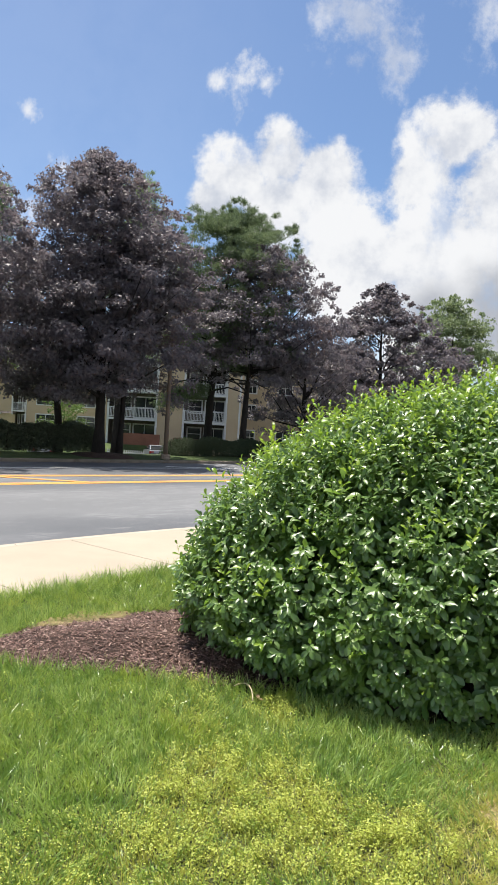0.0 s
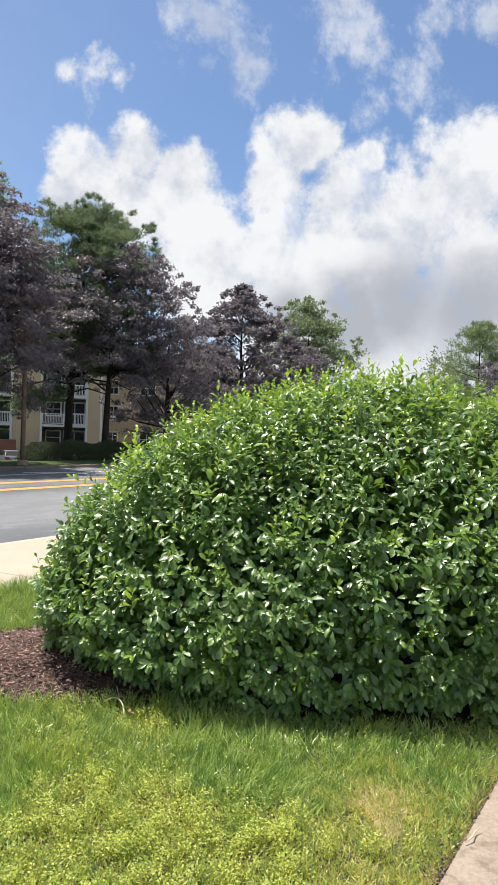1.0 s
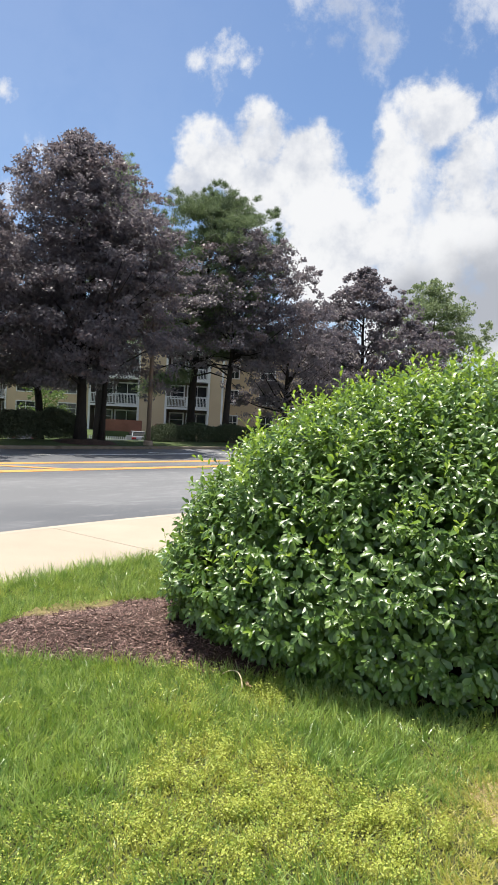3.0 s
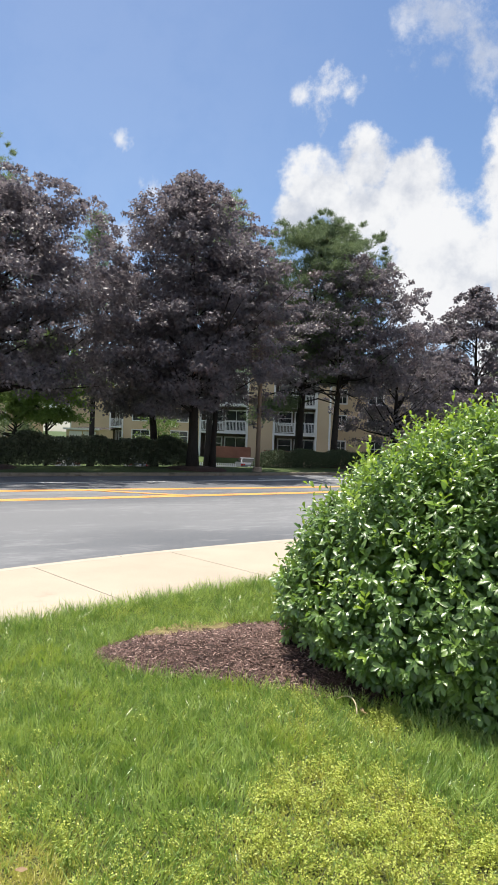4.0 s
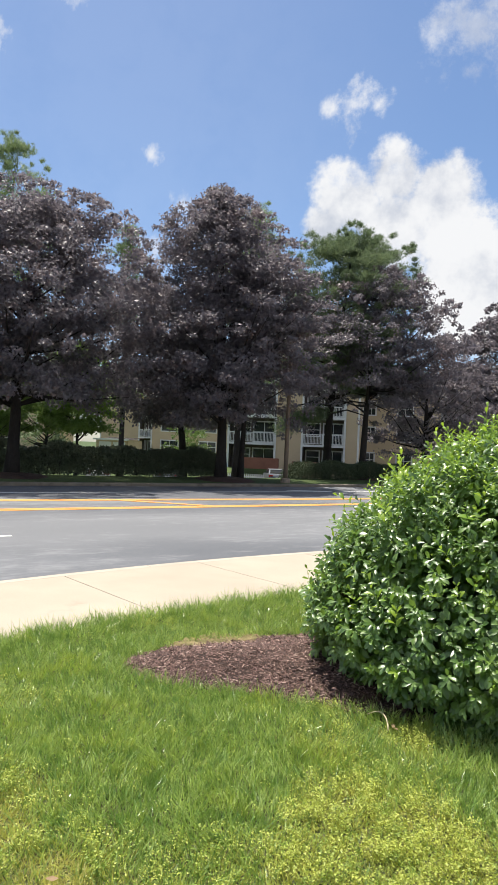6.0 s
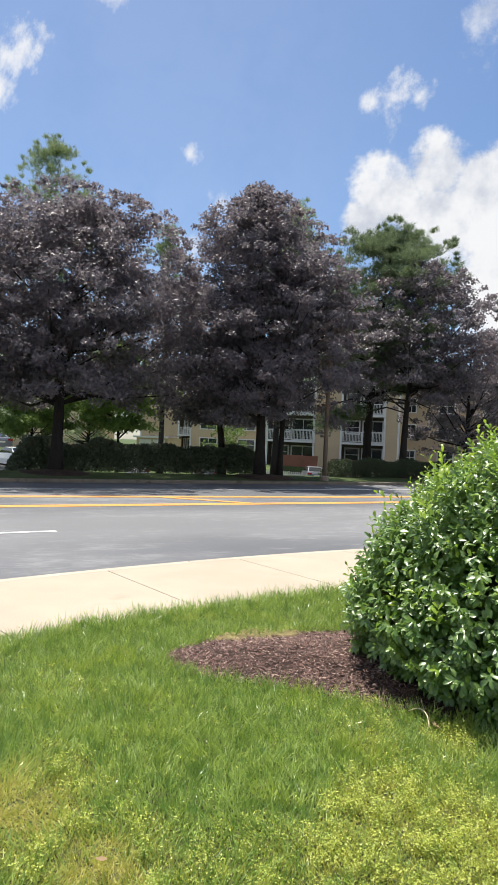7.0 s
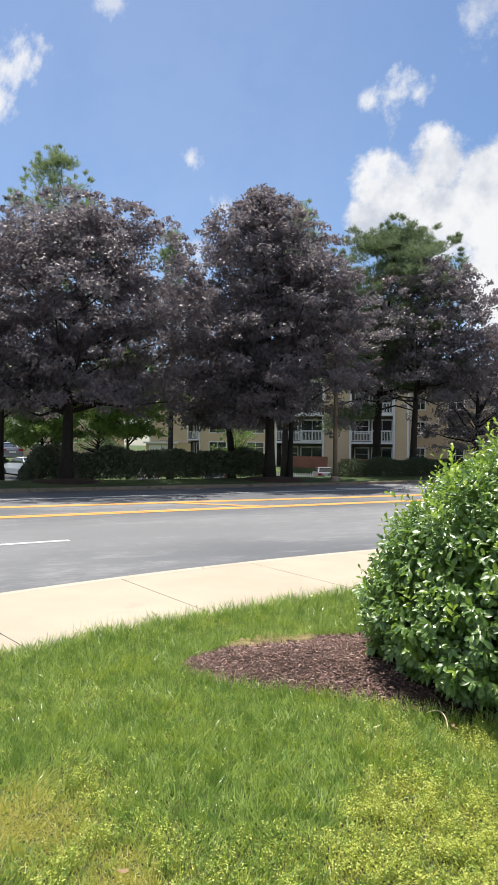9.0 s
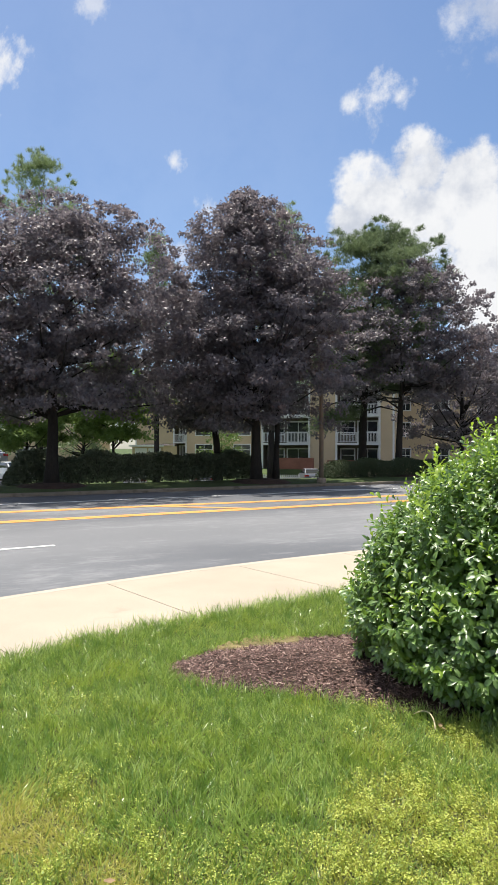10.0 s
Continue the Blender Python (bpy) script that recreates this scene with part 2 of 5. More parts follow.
M["clover"] = leafy("lawn_weed_leaf", (0.30, 0.385, 0.06), (0.70, 0.71, 0.17), 0.5, (0.63, 0.63, 0.14), 0.35, 0.4, (0.20, 0.31, 0.05), 9.0, (0.48, 0.62))
M["maple"] = leafy("purple_maple_leaf", (0.114, 0.107, 0.123), (0.192, 0.175, 0.192), 0.46, (0.31, 0.265, 0.285), 0.42, 0.42, (0.185, 0.135, 0.133), 0.3, (0.55, 0.72))
M["green_leaf"] = leafy("green_tree_leaf", (0.07, 0.13, 0.03), (0.14, 0.22, 0.05), 0.5, (0.26, 0.38, 0.07), 0.3, 0.4)
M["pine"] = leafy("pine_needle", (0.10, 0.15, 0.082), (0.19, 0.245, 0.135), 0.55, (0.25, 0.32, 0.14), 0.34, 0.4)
# distance haze is mixed into this leaf colour, paler and greyer
M["hazy_leaf"] = leafy("hazy_tree_leaf", (0.16, 0.21, 0.115), (0.27, 0.33, 0.18), 0.55, (0.34, 0.42, 0.17), 0.35, 0.3)
# a paler copy of the pine needles, lightened for distance
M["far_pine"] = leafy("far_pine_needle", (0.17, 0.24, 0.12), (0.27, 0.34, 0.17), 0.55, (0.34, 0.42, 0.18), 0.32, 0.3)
M["thatch"] = surface("dead_thatch", (0.20, 0.16, 0.07), (0.34, 0.27, 0.13), 0.95, 3.0, 60.0, 1.0, 0.012, (0.15, 0.13, 0.05), (0.45, 0.6))
M["hedge"] = leafy("hedge_leaf", (0.055, 0.08, 0.045), (0.10, 0.128, 0.07), 0.7, (0.10, 0.13, 0.05), 0.15, 0.25)
M["loose_hedge"] = leafy("loose_hedge_leaf", (0.085, 0.11, 0.075), (0.16, 0.19, 0.12), 0.6, (0.14, 0.17, 0.08), 0.2, 0.3)
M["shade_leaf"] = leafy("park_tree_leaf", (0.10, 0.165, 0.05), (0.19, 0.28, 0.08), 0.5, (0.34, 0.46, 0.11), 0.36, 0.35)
M["siding"] = surface("tan_siding", (0.52, 0.40, 0.265), (0.60, 0.475, 0.32), 0.8, 0.3, 12.0, 0.2, 0.01)
M["trim"] = surface("white_trim", (0.66, 0.66, 0.66), (0.76, 0.76, 0.75), 0.6, 0.5, 20.0, 0.1, 0.003)
M["brick"] = surface("red_brick", (0.17, 0.075, 0.055), (0.26, 0.115, 0.085), 0.9, 0.8, 14.0, 0.5, 0.01)
M["roof"] = surface("roof_shingle", (0.07, 0.06, 0.055), (0.13, 0.11, 0.10), 0.95, 0.6, 10.0, 0.6, 0.02)
# recess walls far darker than the siding: balcony shade put into the colour
M["dark"] = surface("shaded_recess_wall", (0.10, 0.085, 0.07), (0.15, 0.125, 0.10), 0.9, 0.5, 12.0, 0.2, 0.01)
M["pole"] = surface("weathered_pole", (0.16, 0.12, 0.09), (0.26, 0.20, 0.15), 0.85, 2.0, 25.0, 0.5, 0.006, stretch=(1, 1, 0.2))
M["metal"] = surface("grey_metal", (0.34, 0.36, 0.35), (0.45, 0.47, 0.46), 0.45, 2.0, 40.0, 0.1, 0.002, metallic=0.4)
M["lamp_body"] = surface("lamp_housing", (0.16, 0.17, 0.15), (0.22, 0.23, 0.20), 0.5, 3.0, 40.0, 0.1, 0.002)
M["black"] = surface("black_rubber", (0.015, 0.015, 0.016), (0.03, 0.03, 0.03), 0.7, 3.0, 60.0, 0.2, 0.003)
M["sign_white"] = surface("sign_white", (0.74, 0.74, 0.72), (0.80, 0.80, 0.78), 0.5, 3.0, 60.0, 0.05, 0.001)
M["sign_black"] = surface("sign_black", (0.02, 0.02, 0.02), (0.03, 0.03, 0.03), 0.5, 3.0, 60.0, 0.05, 0.001)
M["car_grey"] = surface("silver_car_paint", (0.22, 0.23, 0.26), (0.28, 0.29, 0.32), 0.35, 1.0, 20.0, 0.0, 0.001, metallic=0.6)
M["car_white"] = surface("white_car_paint", (0.74, 0.75, 0.76), (0.8, 0.8, 0.8), 0.3, 1.0, 20.0, 0.0, 0.001)
M["tail"] = surface("red_lens", (0.4, 0.02, 0.02), (0.5, 0.03, 0.03), 0.25, 3.0, 20.0, 0.0, 0.001)


def glass_material():
    m, t = material("window_glass")
    p = node(t, "ShaderNodeBsdfPrincipled", {"Base Color": (0.03, 0.035, 0.04, 1), "Roughness": 0.06, "Specular IOR Level": 0.8})
    finish(t, p.outputs[0])
    return m


M["glass"] = glass_material()


# ---------------------------------------------------------------- mesh helpers
def mesh_object(name, me, mat, parent=None, label=""):
    if mat is not None:
        me.materials.append(M[mat])
    ob = new(name, me)
    if parent is not None:
        ob.parent = parent
    if label:
        tagged(ob, label)
    return ob


def part(name, bm, mat, parent=None, label="", smooth=False):
    me = bpy.data.meshes.new(name)
    if smooth:
        for f in bm.faces:
            f.smooth = True
    bm.to_mesh(me)
    bm.free()
    return mesh_object(name, me, mat, parent, label)


def thing(name, x, y, z, label, category, group=""):
    ob = new(name)
    ob.location = (x, y, z)
    ob.empty_display_size = 0.2
    return tagged(ob, label, category, group)


def box(bm, lo, hi, m=None, bevel=0.0):
    lo, hi = Vector(lo), Vector(hi)
    got = bmesh.ops.create_cube(bm, size=1.0)["verts"]
    for v in got:
        v.co = Vector([(lo[i] + hi[i]) / 2 + v.co[i] * (hi[i] - lo[i]) for i in range(3)])
    if bevel:
        edges = list({e for v in got for e in v.link_edges})
        out = bmesh.ops.bevel(bm, geom=edges, offset=bevel, segments=2, affect="EDGES", clamp_overlap=True)
        got = list({v for f in out["faces"] for v in f.verts} | {v for v in got if v.is_valid})
    if m is not None:
        for v in got:
            v.co = m @ v.co
    return got


def boxes(*spans, m=None, bevel=0.0):
    bm = bmesh.new()
    for lo, hi in spans:
        box(bm, lo, hi, m, bevel)
    return bm


def tube(bm, pts, radii, sides=7):
    """A tapered tube through the points."""
    rings = []
    pts = [Vector(p) for p in pts]
    for i, p in enumerate(pts):
        way = (pts[min(i + 1, len(pts) - 1)] - pts[max(i - 1, 0)]).normalized()
        side = way.cross(Vector((0.31, 0.95, 0.02))).normalized()
        up = way.cross(side)
        rings.append([bm.verts.new(p + (side * math.cos(a) + up * math.sin(a)) * radii[i]) for a in (2 * math.pi * k / sides for k in range(sides))])
    for r0, r1 in zip(rings, rings[1:]):
        for k in range(sides):
            bm.faces.new((r0[k], r0[(k + 1) % sides], r1[(k + 1) % sides], r1[k]))
    bm.faces.new(rings[-1])
    bm.faces.new(rings[0][::-1])


def mesh_arrays(name, verts, faces, smooth=True):
    """A mesh from arrays: verts (n, 3), faces all of one size (m, k)."""
    me = bpy.data.meshes.new(name)
    k = faces.shape[1]
    me.vertices.add(len(verts))
    me.vertices.foreach_set("co", np.ascontiguousarray(verts, dtype=np.float32).ravel())
    me.loops.add(faces.size)
    me.loops.foreach_set("vertex_index", np.ascontiguousarray(faces, dtype=np.int32).ravel())
    me.polygons.add(len(faces))
    me.polygons.foreach_set("loop_start", np.arange(0, faces.size, k, dtype=np.int32))
    if smooth:
        me.polygons.foreach_set("use_smooth", np.ones(len(faces), dtype=bool))
    me.update(calc_edges=True)
    return me


def unit(v):
    return v / np.maximum(np.linalg.norm(v, axis=-1, keepdims=True), 1e-9)


def scatter(template, tris, places, axis, normal, size, width=None):
    """Copies of a small template at the places: y along axis, z along normal, scaled by size (and x by width)."""
    y = unit(axis)
    x = unit(np.cross(y, normal))
    z = np.cross(x, y)
    sx = (size if width is None else width)[:, None, None]
    v = template[None]
    out = places[:, None] + v[..., 0:1] * x[:, None] * sx + v[..., 1:2] * y[:, None] * size[:, None, None] + v[..., 2:3] * z[:, None] * size[:, None, None]
    n, k = len(places), len(template)
    f = tris[None] + (np.arange(n) * k)[:, None, None]
    return out.reshape(-1, 3), f.reshape(-1, tris.shape[1])


# leaf shapes, one unit long from stalk to tip
OVAL = np.array([(0, 0, 0), (0.15, 0.3, 0.07), (0.265, 0.66, 0.08), (0.18, 0.89, 0.02), (0, 1, -0.12), (-0.18, 0.89, 0.02), (-0.265, 0.66, 0.08), (-0.15, 0.3, 0.07),
                 (0, 0.3, 0.03), (0, 0.62, 0.02)])
OVAL[:, 0] *= 0.86
OVAL_T = np.array([(0, 1, 8), (1, 2, 8), (8, 2, 9), (2, 3, 9), (3, 4, 9), (4, 5, 9), (5, 6, 9), (6, 8, 9), (6, 7, 8), (7, 0, 8)])
PLAIN = np.array([(0, 0, 0), (0.25, 0.45, 0.07), (0.2, 0.85, 0.03), (0, 1, -0.1), (-0.2, 0.85, 0.03), (-0.25, 0.45, 0.07), (0, 0.6, 0.02)])
PLAIN_T = np.array([(0, 1, 6), (1, 2, 6), (2, 3, 6), (3, 4, 6), (4, 5, 6), (5, 0, 6)])
LOBED = np.array([(0, 0, 0), (0.46, 0.38, 0.08), (0.16, 0.52, 0.02), (0, 1, -0.06), (-0.16, 0.52, 0.02), (-0.46, 0.38, 0.08)])
LOBED_T = np.array([(0, 1, 2), (0, 2, 3), (0, 3, 4), (0, 4, 5)])
SMALL = np.array([(0, 0, 0), (0.3, 0.45, 0.06), (0, 1, 0), (-0.3, 0.45, 0.06)])
SMALL_T = np.array([(0, 1, 2), (0, 2, 3)])
TUFT = np.array([(0, 0, 0), (0.05, 0.02, 0), (0.45, 0.85, 0.1), (0.0, 0.0, 0.02), (0.06, 0.0, 0.0), (0.05, 1, 0.0), (-0.05, 0.02, 0), (0, 0.0, 0), (-0.45, 0.85, -0.1),
                 (0, 0, 0), (0.0, 0.05, 0.05), (0.1, 0.8, 0.45), (0, 0, 0), (0.0, 0.05, -0.05), (-0.1, 0.8, -0.45)])
TUFT_T = np.array([(0, 1, 2), (3, 4, 5), (6, 7, 8), (9, 10, 11), (12, 13, 14)])
TUFT[[1, 4, 7, 10, 13]] *= 2.4
TUFT[[1, 7], 1] += 0.12
BLADE = np.array([(-0.5, 0, 0), (0.5, 0, 0), (-0.38, 0.55, 0.08), (0.38, 0.55, 0.08), (0, 1, 0.34)])
BLADE_T = np.array([(0, 1, 2), (1, 3, 2), (2, 3, 4)])
KITE = np.array([(0, 0, 0), (0.44, 0.42, 0.08), (0, 1, -0.06), (-0.44, 0.42, 0.08)])

# ---------------------------------------------------------------- ground, road, walk
def strip(name, s_list, o_list, height, mat, parent=None, smooth=True):
    """A sheet over s by o; height(s, o) gives z, o_list may hold functions of s."""
    verts, k = [], len(o_list)
    for s in s_list:
        for o in o_list:
            oo = o(s) if callable(o) else o
            verts.append(tuple(so(s, oo, height(s, oo))))
    faces = [(i * k + j, i * k + j + 1, (i + 1) * k + j + 1, (i + 1) * k + j) for i in range(len(s_list) - 1) for j in range(k - 1)]
    me = mesh_arrays(name, np.array(verts), np.array(faces)[:, ::-1], smooth)
    return mesh_object(name, me, mat, parent)


def ground_height(s, o):
    if o < 0.6:
        return LOT_Z - 0.1
    if o < 5.0:
        return -0.06
    if o < FAR_KERB + 0.1:
        return -0.35
    return land(s, o)


S_WIDE = [-3000, -800, -200, -80, -40, -20, -10, -4, 0, 4, 8, 12, 16, 20, 24, 28, 32, 36, 40, 50, 60, 80, 110, 200, 800, 3000]
O_WIDE = [-3000, -600, -100, -20, -5, 0.5, 0.7, 2, 3.4, 4.2, 5.1, 10, 16, 21.55, 21.7, 22.5, 23.5, 25, 27, 29, 31, 33, 35, 37, 39, 42, 46, 50, 52, 54, 57, 62, 80, 120, 250, 800, 3000]
ground = tagged(strip("ground", S_WIDE, O_WIDE, ground_height, "verge", smooth=False), "grassy ground sloping down behind the road", "ground", kind="structure")

lot = tagged(strip("parking_lot", [-30, -10, 0, 10, 20, 60], [-40, -12, -3, 0.0, 0.5], lambda s, o: LOT_Z, "lot"), "dark asphalt parking lot with kerb", "parking lot", kind="structure")
road = tagged(strip("road", [-300, -100, -40, -20, -10, -5, 0, 1, 2, 3, 4, 5, 6, 10, 20, 40, 80, 300],
                    [lambda s: kerb_line(s) - 0.05, 9, 12, 15, 18, FAR_KERB + 0.05], lambda s, o: ROAD_Z, "asphalt"),
              "grey worn asphalt road with yellow centre lines", "road", kind="structure")
far_lot = tagged(strip("far_parking_lot", [-60, -40, -20, -10, -4, 0, 4, 8, 12, 16, 20, 24, 30, 80], [38.5, 42, 46, 49.5], lambda s, o: land(s, o) + 0.03, "lot"), "dark asphalt parking lot below the verge", "parking lot", kind="structure")


def painted(name, pts, width, mat, label, lift=0.007):
    """A painted line on the road through points given as (s, o)."""
    bm = bmesh.new()
    rows = []
    for i, (s, o) in enumerate(pts):
        a, b = pts[max(i - 1, 0)], pts[min(i + 1, len(pts) - 1)]
        d = Vector((b[0] - a[0], b[1] - a[1]))
        d.normalize()
        w = width / 2
        rows.append([bm.verts.new(so(s - d.y * q, o + d.x * q, ROAD_Z + z)) for q, z in ((-w, 0.001), (-w, lift), (w, lift), (w, 0.001))])
    for r0, r1 in zip(rows, rows[1:]):
        for k in range(3):
            bm.faces.new((r0[k], r0[k + 1], r1[k + 1], r1[k]))
    bm.faces.new(rows[0])
    bm.faces.new(rows[-1][::-1])
    bmesh.ops.recalc_face_normals(bm, faces=bm.faces[:])
    return tagged(part(name, bm, mat), label, "road marking", kind="structure")


for shift in (-0.115, 0.115):
    painted("yellow_line", [(s_, o_ + shift) for s_, o_ in [(-60, 14.2), (-10, 14.3), (5, 14.33), (30, 14.33), (120, 14.5)]], 0.2, "yellow", "solid yellow centre line on the asphalt")
for shift in (-0.115, 0.115):
    painted("yellow_line", [(s_, o_ + shift) for s_, o_ in [(-60, 17.4), (-10, 17.0), (2, 16.6), (13, 16.05), (60, 15.6), (120, 15.2)]], 0.2, "yellow", "solid yellow centre line on the asphalt")
for s0 in (6.7, 18.7, 30.7, 42.7):
    painted("yellow_hatch", [(s0 - 0.05, 16.36 - (s0 - 7) * 0.02), (s0 + 1.9, 14.4)], 0.26, "yellow", "yellow hatching stroke between the centre lines", 0.011)
painted("lane_dash", [(-0.6, 10.4), (2.62, 10.5)], 0.12, "white_paint", "white broken lane line on the asphalt")
painted("lane_dash", [(-12.8, 10.3), (-9.7, 10.35)], 0.12, "white_paint", "white broken lane line on the asphalt")
painted("edge_line", [(-60, 18.7), (2, 18.8), (13, 18.95), (40, 19.0)], 0.11, "white_paint", "thin white edge line on the far lane")
painted("turn_line", [(14.9, 19.7), (17.3, 18.75)], 0.22, "white_paint", "short white marking on the far lane")


def kerb_run(name, s_list, line, inner, width, top, foot, mat, label):
    """A kerb with a rounded road edge; inner: +1 where the lawn lies at higher o."""
    prof = [(0.0, foot), (0.0, top - 0.04), (0.006, top - 0.023), (0.017, top - 0.011), (0.033, top - 0.003), (0.055, top), (width, top), (width, foot)]
    bm = bmesh.new()
    rows = [[bm.verts.new(so(s, line(s) + inner * w, z)) for w, z in prof] for s in s_list]
    for r0, r1 in zip(rows, rows[1:]):
        for k in range(len(prof) - 1):
            bm.faces.new((r0[k], r1[k], r1[k + 1], r0[k + 1]))
    bm.faces.new(rows[0])
    bm.faces.new(rows[-1][::-1])
    bmesh.ops.recalc_face_normals(bm, faces=bm.faces[:])
    return tagged(part(name, bm, mat), label, "kerb", kind="structure")


kerb_run("lot_kerb", [-20 + 1.0 * i for i in range(60)], lambda s: 0.51, 1, 0.19, 0.02, LOT_Z - 0.08, "kerb", "worn concrete kerb along the lawn")
kerb_run("far_kerb", [-80, -40, -20, -10, 0, 5, 10, 15, 20, 30, 60, 120], lambda s: FAR_KERB, 1, 0.24, 0.015, ROAD_Z - 0.2, "old_kerb", "weathered concrete kerb on the far side")

# the walk: one slab a bay, with open joints; the kerb is cast along its outer edge
walk_base = tagged(strip("pavement", [-30 + 1.0 * i for i in range(110)], [lambda s: walk_line(s) - 0.02, lambda s: kerb_line(s) - 0.14], lambda s, o: -0.05, "soil"),
                   "cream concrete pavement with dark joints", "pavement", kind="structure")
BAY, JOINT = 1.74, 0.009
for i in range(-8, 24):
    s0, s1 = 2.26 + BAY * i + JOINT / 2, 2.26 + BAY * (i + 1) - JOINT / 2
    bm = bmesh.new()
    rows = []
    for q in range(5):
        s = s0 + (s1 - s0) * q / 4
        turn = 0.13 + 0.045 * max(0.0, 2.26 - s) if s < 7 else 0.0
        sn = s + turn * (kerb_line(s) - walk_line(s))
        w0, w1 = walk_line(sn) - 0.04, kerb_line(s) - 0.1555
        rows.append([bm.verts.new(so(*p)) for p in ((sn, w0, -0.06), (sn, w0, 0.0), (s, w1, 0.0), (s, w1, -0.06))])
    for r0, r1 in zip(rows, rows[1:]):
        for k in range(3):
            bm.faces.new((r0[k], r0[k + 1], r1[k + 1], r1[k]))
    bm.faces.new(rows[0][::-1])
    bm.faces.new(rows[-1])
    bmesh.ops.recalc_face_normals(bm, faces=bm.faces[:])
    part("slab", bm, "concrete", walk_base)
for i in range(-5, 14):
    s0, s1 = 0.33 + 3.0 * i + 0.004, 0.33 + 3.0 * (i + 1) - 0.004
    ob = kerb_run("kerbstone", [s0 + (s1 - s0) * q / 6 for q in range(7)], kerb_line, -1, 0.155, 0.0008, ROAD_Z - 0.12, "kerbstone", "")
    ob.parent = walk_base
    for key in ("category", "kind"):
        if key in ob:
            del ob[key]

# ---------------------------------------------------------------- shrub and lawn plan
BUSH = Vector((1.80, 4.87, 0.0))
BUSH_A, BUSH_B, BUSH_H, BUSH_TURN = 2.30, 1.70, 1.86, radians(-12)


def bush_local(x, y):
    dx, dy = x - BUSH.x, y - BUSH.y
    c, s = math.cos(-BUSH_TURN), math.sin(-BUSH_TURN)
    return dx * c - dy * s, dx * s + dy * c


def bush_reach(x, y):
    """1 on the outline of the shrub's widest ring."""
    lx, ly = bush_local(x, y)
    return (abs(lx / BUSH_A) ** 2.7 + abs(ly / BUSH_B) ** 2.7) ** (1 / 2.7)


def mulch_reach(x, y):
    """1 on the rim of the mulch bed: a straight front, a blunt tip and a back that slants to the shrub."""
    sides = (-(x + 1.60), (3.70 - 0.07 * x - y) * 0.98, ((y - 4.42) * 0.80 - (x + 1.56) * 0.60), y - 5.22, x - 0.6)
    top = max(sides)
    rim = top + 0.09 * math.log(sum(math.exp((q - top) / 0.09) for q in sides))
    e1 = 1 + 1.1 * rim
    e2 = bush_reach(x, y) / 0.90
    return min(e1, e2) + 0.06 * noise.noise((x * 3.1, y * 3.1, 0)) + 0.03 * noise.noise((x * 11, y * 11, 3))


def lawn_height(s, o):
    p = so(s, o)
    z = 0.02 * noise.noise((p.x * 0.7, p.y * 0.7, 3.0)) + 0.008 * noise.noise((p.x * 3, p.y * 3, 1.0))
    return z * smooth01(0.7, 1.1, o) * (1 - smooth01(4.3, 4.9, o)) - 0.012


lawn = tagged(strip("lawn", [-6 + 0.12 * i for i in range(180)], [0.68 + 0.1 * j for j in range(1, 38)] + [lambda s: walk_line(s) - 0.2, lambda s: walk_line(s) + 0.1],
                    lawn_height, "soil"), "green lawn strip with yellowing weedy patches", "lawn", kind="structure")

rng = np.random.default_rng(7)


def mulch_bed():
    vs, fs, idx = [], [], {}
    step = 0.04
    for i in range(-60, 130):
        for j in range(60, 190):
            x, y = i * step, j * step
            if mulch_reach(x, y) < 1.04:
                idx[i, j] = len(vs)
                d = max(0.0, 1.0 - mulch_reach(x, y))
                s, o = to_so(x, y)
                vs.append((x, y, lawn_height(s, o) + 0.012 + 0.07 * min(1, d * 2.2) + 0.014 * noise.noise((x * 9, y * 9, 0))))
    for (i, j), a in idx.items():
        q = [idx.get(k) for k in ((i, j), (i + 1, j), (i + 1, j + 1), (i, j + 1))]
        if None not in q:
            fs.append(q)
    me = mesh_arrays("mulch_bed", np.array(vs), np.array(fs))
    bed = tagged(mesh_object("mulch_bed", me, "mulch"), "reddish brown bark mulch bed round the shrub", "mulch bed", kind="structure")
    pts, n = [], 0
    while len(pts) < 17000:
        x, y = rng.uniform(-1.8, 0.9), rng.uniform(3.4, 5.6)
        r = mulch_reach(x, y)
        if r < 1.03 and bush_reach(x, y) > 0.75:
            s, o = to_so(x, y)
            pts.append((x, y, lawn_height(s, o) + 0.02 + 0.07 * min(1, max(0, 1 - r) * 2.2)))
    pts = np.array(pts)
    k = len(pts)
    ax = rng.normal(size=(k, 3)) * (1, 1, 0.28)
    nm = rng.normal(size=(k, 3)) * (0.5, 0.5, 0.3) + (0, 0, 1)
    chip = np.array([(-0.5, 0, 0), (0.5, 0, 0.03), (0.42, 1, 0), (-0.3, 0.93, 0.05), (0, 0.5, 0.16)])
    tr = np.array([(0, 1, 4), (1, 2, 4), (2, 3, 4), (3, 0, 4)])
    ln = rng.uniform(0.010, 0.034, k)
    wd = rng.uniform(0.003, 0.008, k)
    cut = int(k * 0.87)
    for a, z, tone, label in ((0, cut, "chip", "loose dark shredded bark chips"), (cut, k, "pale_chip", "scattered pale bark chips")):
        v, f = scatter(chip, tr, pts[a:z], ax[a:z], nm[a:z], ln[a:z], wd[a:z])
        tagged(mesh_object("bark_chips", mesh_arrays("bark_chips", v, f, False), tone, bed), label, kind="stuff")


mulch_bed()


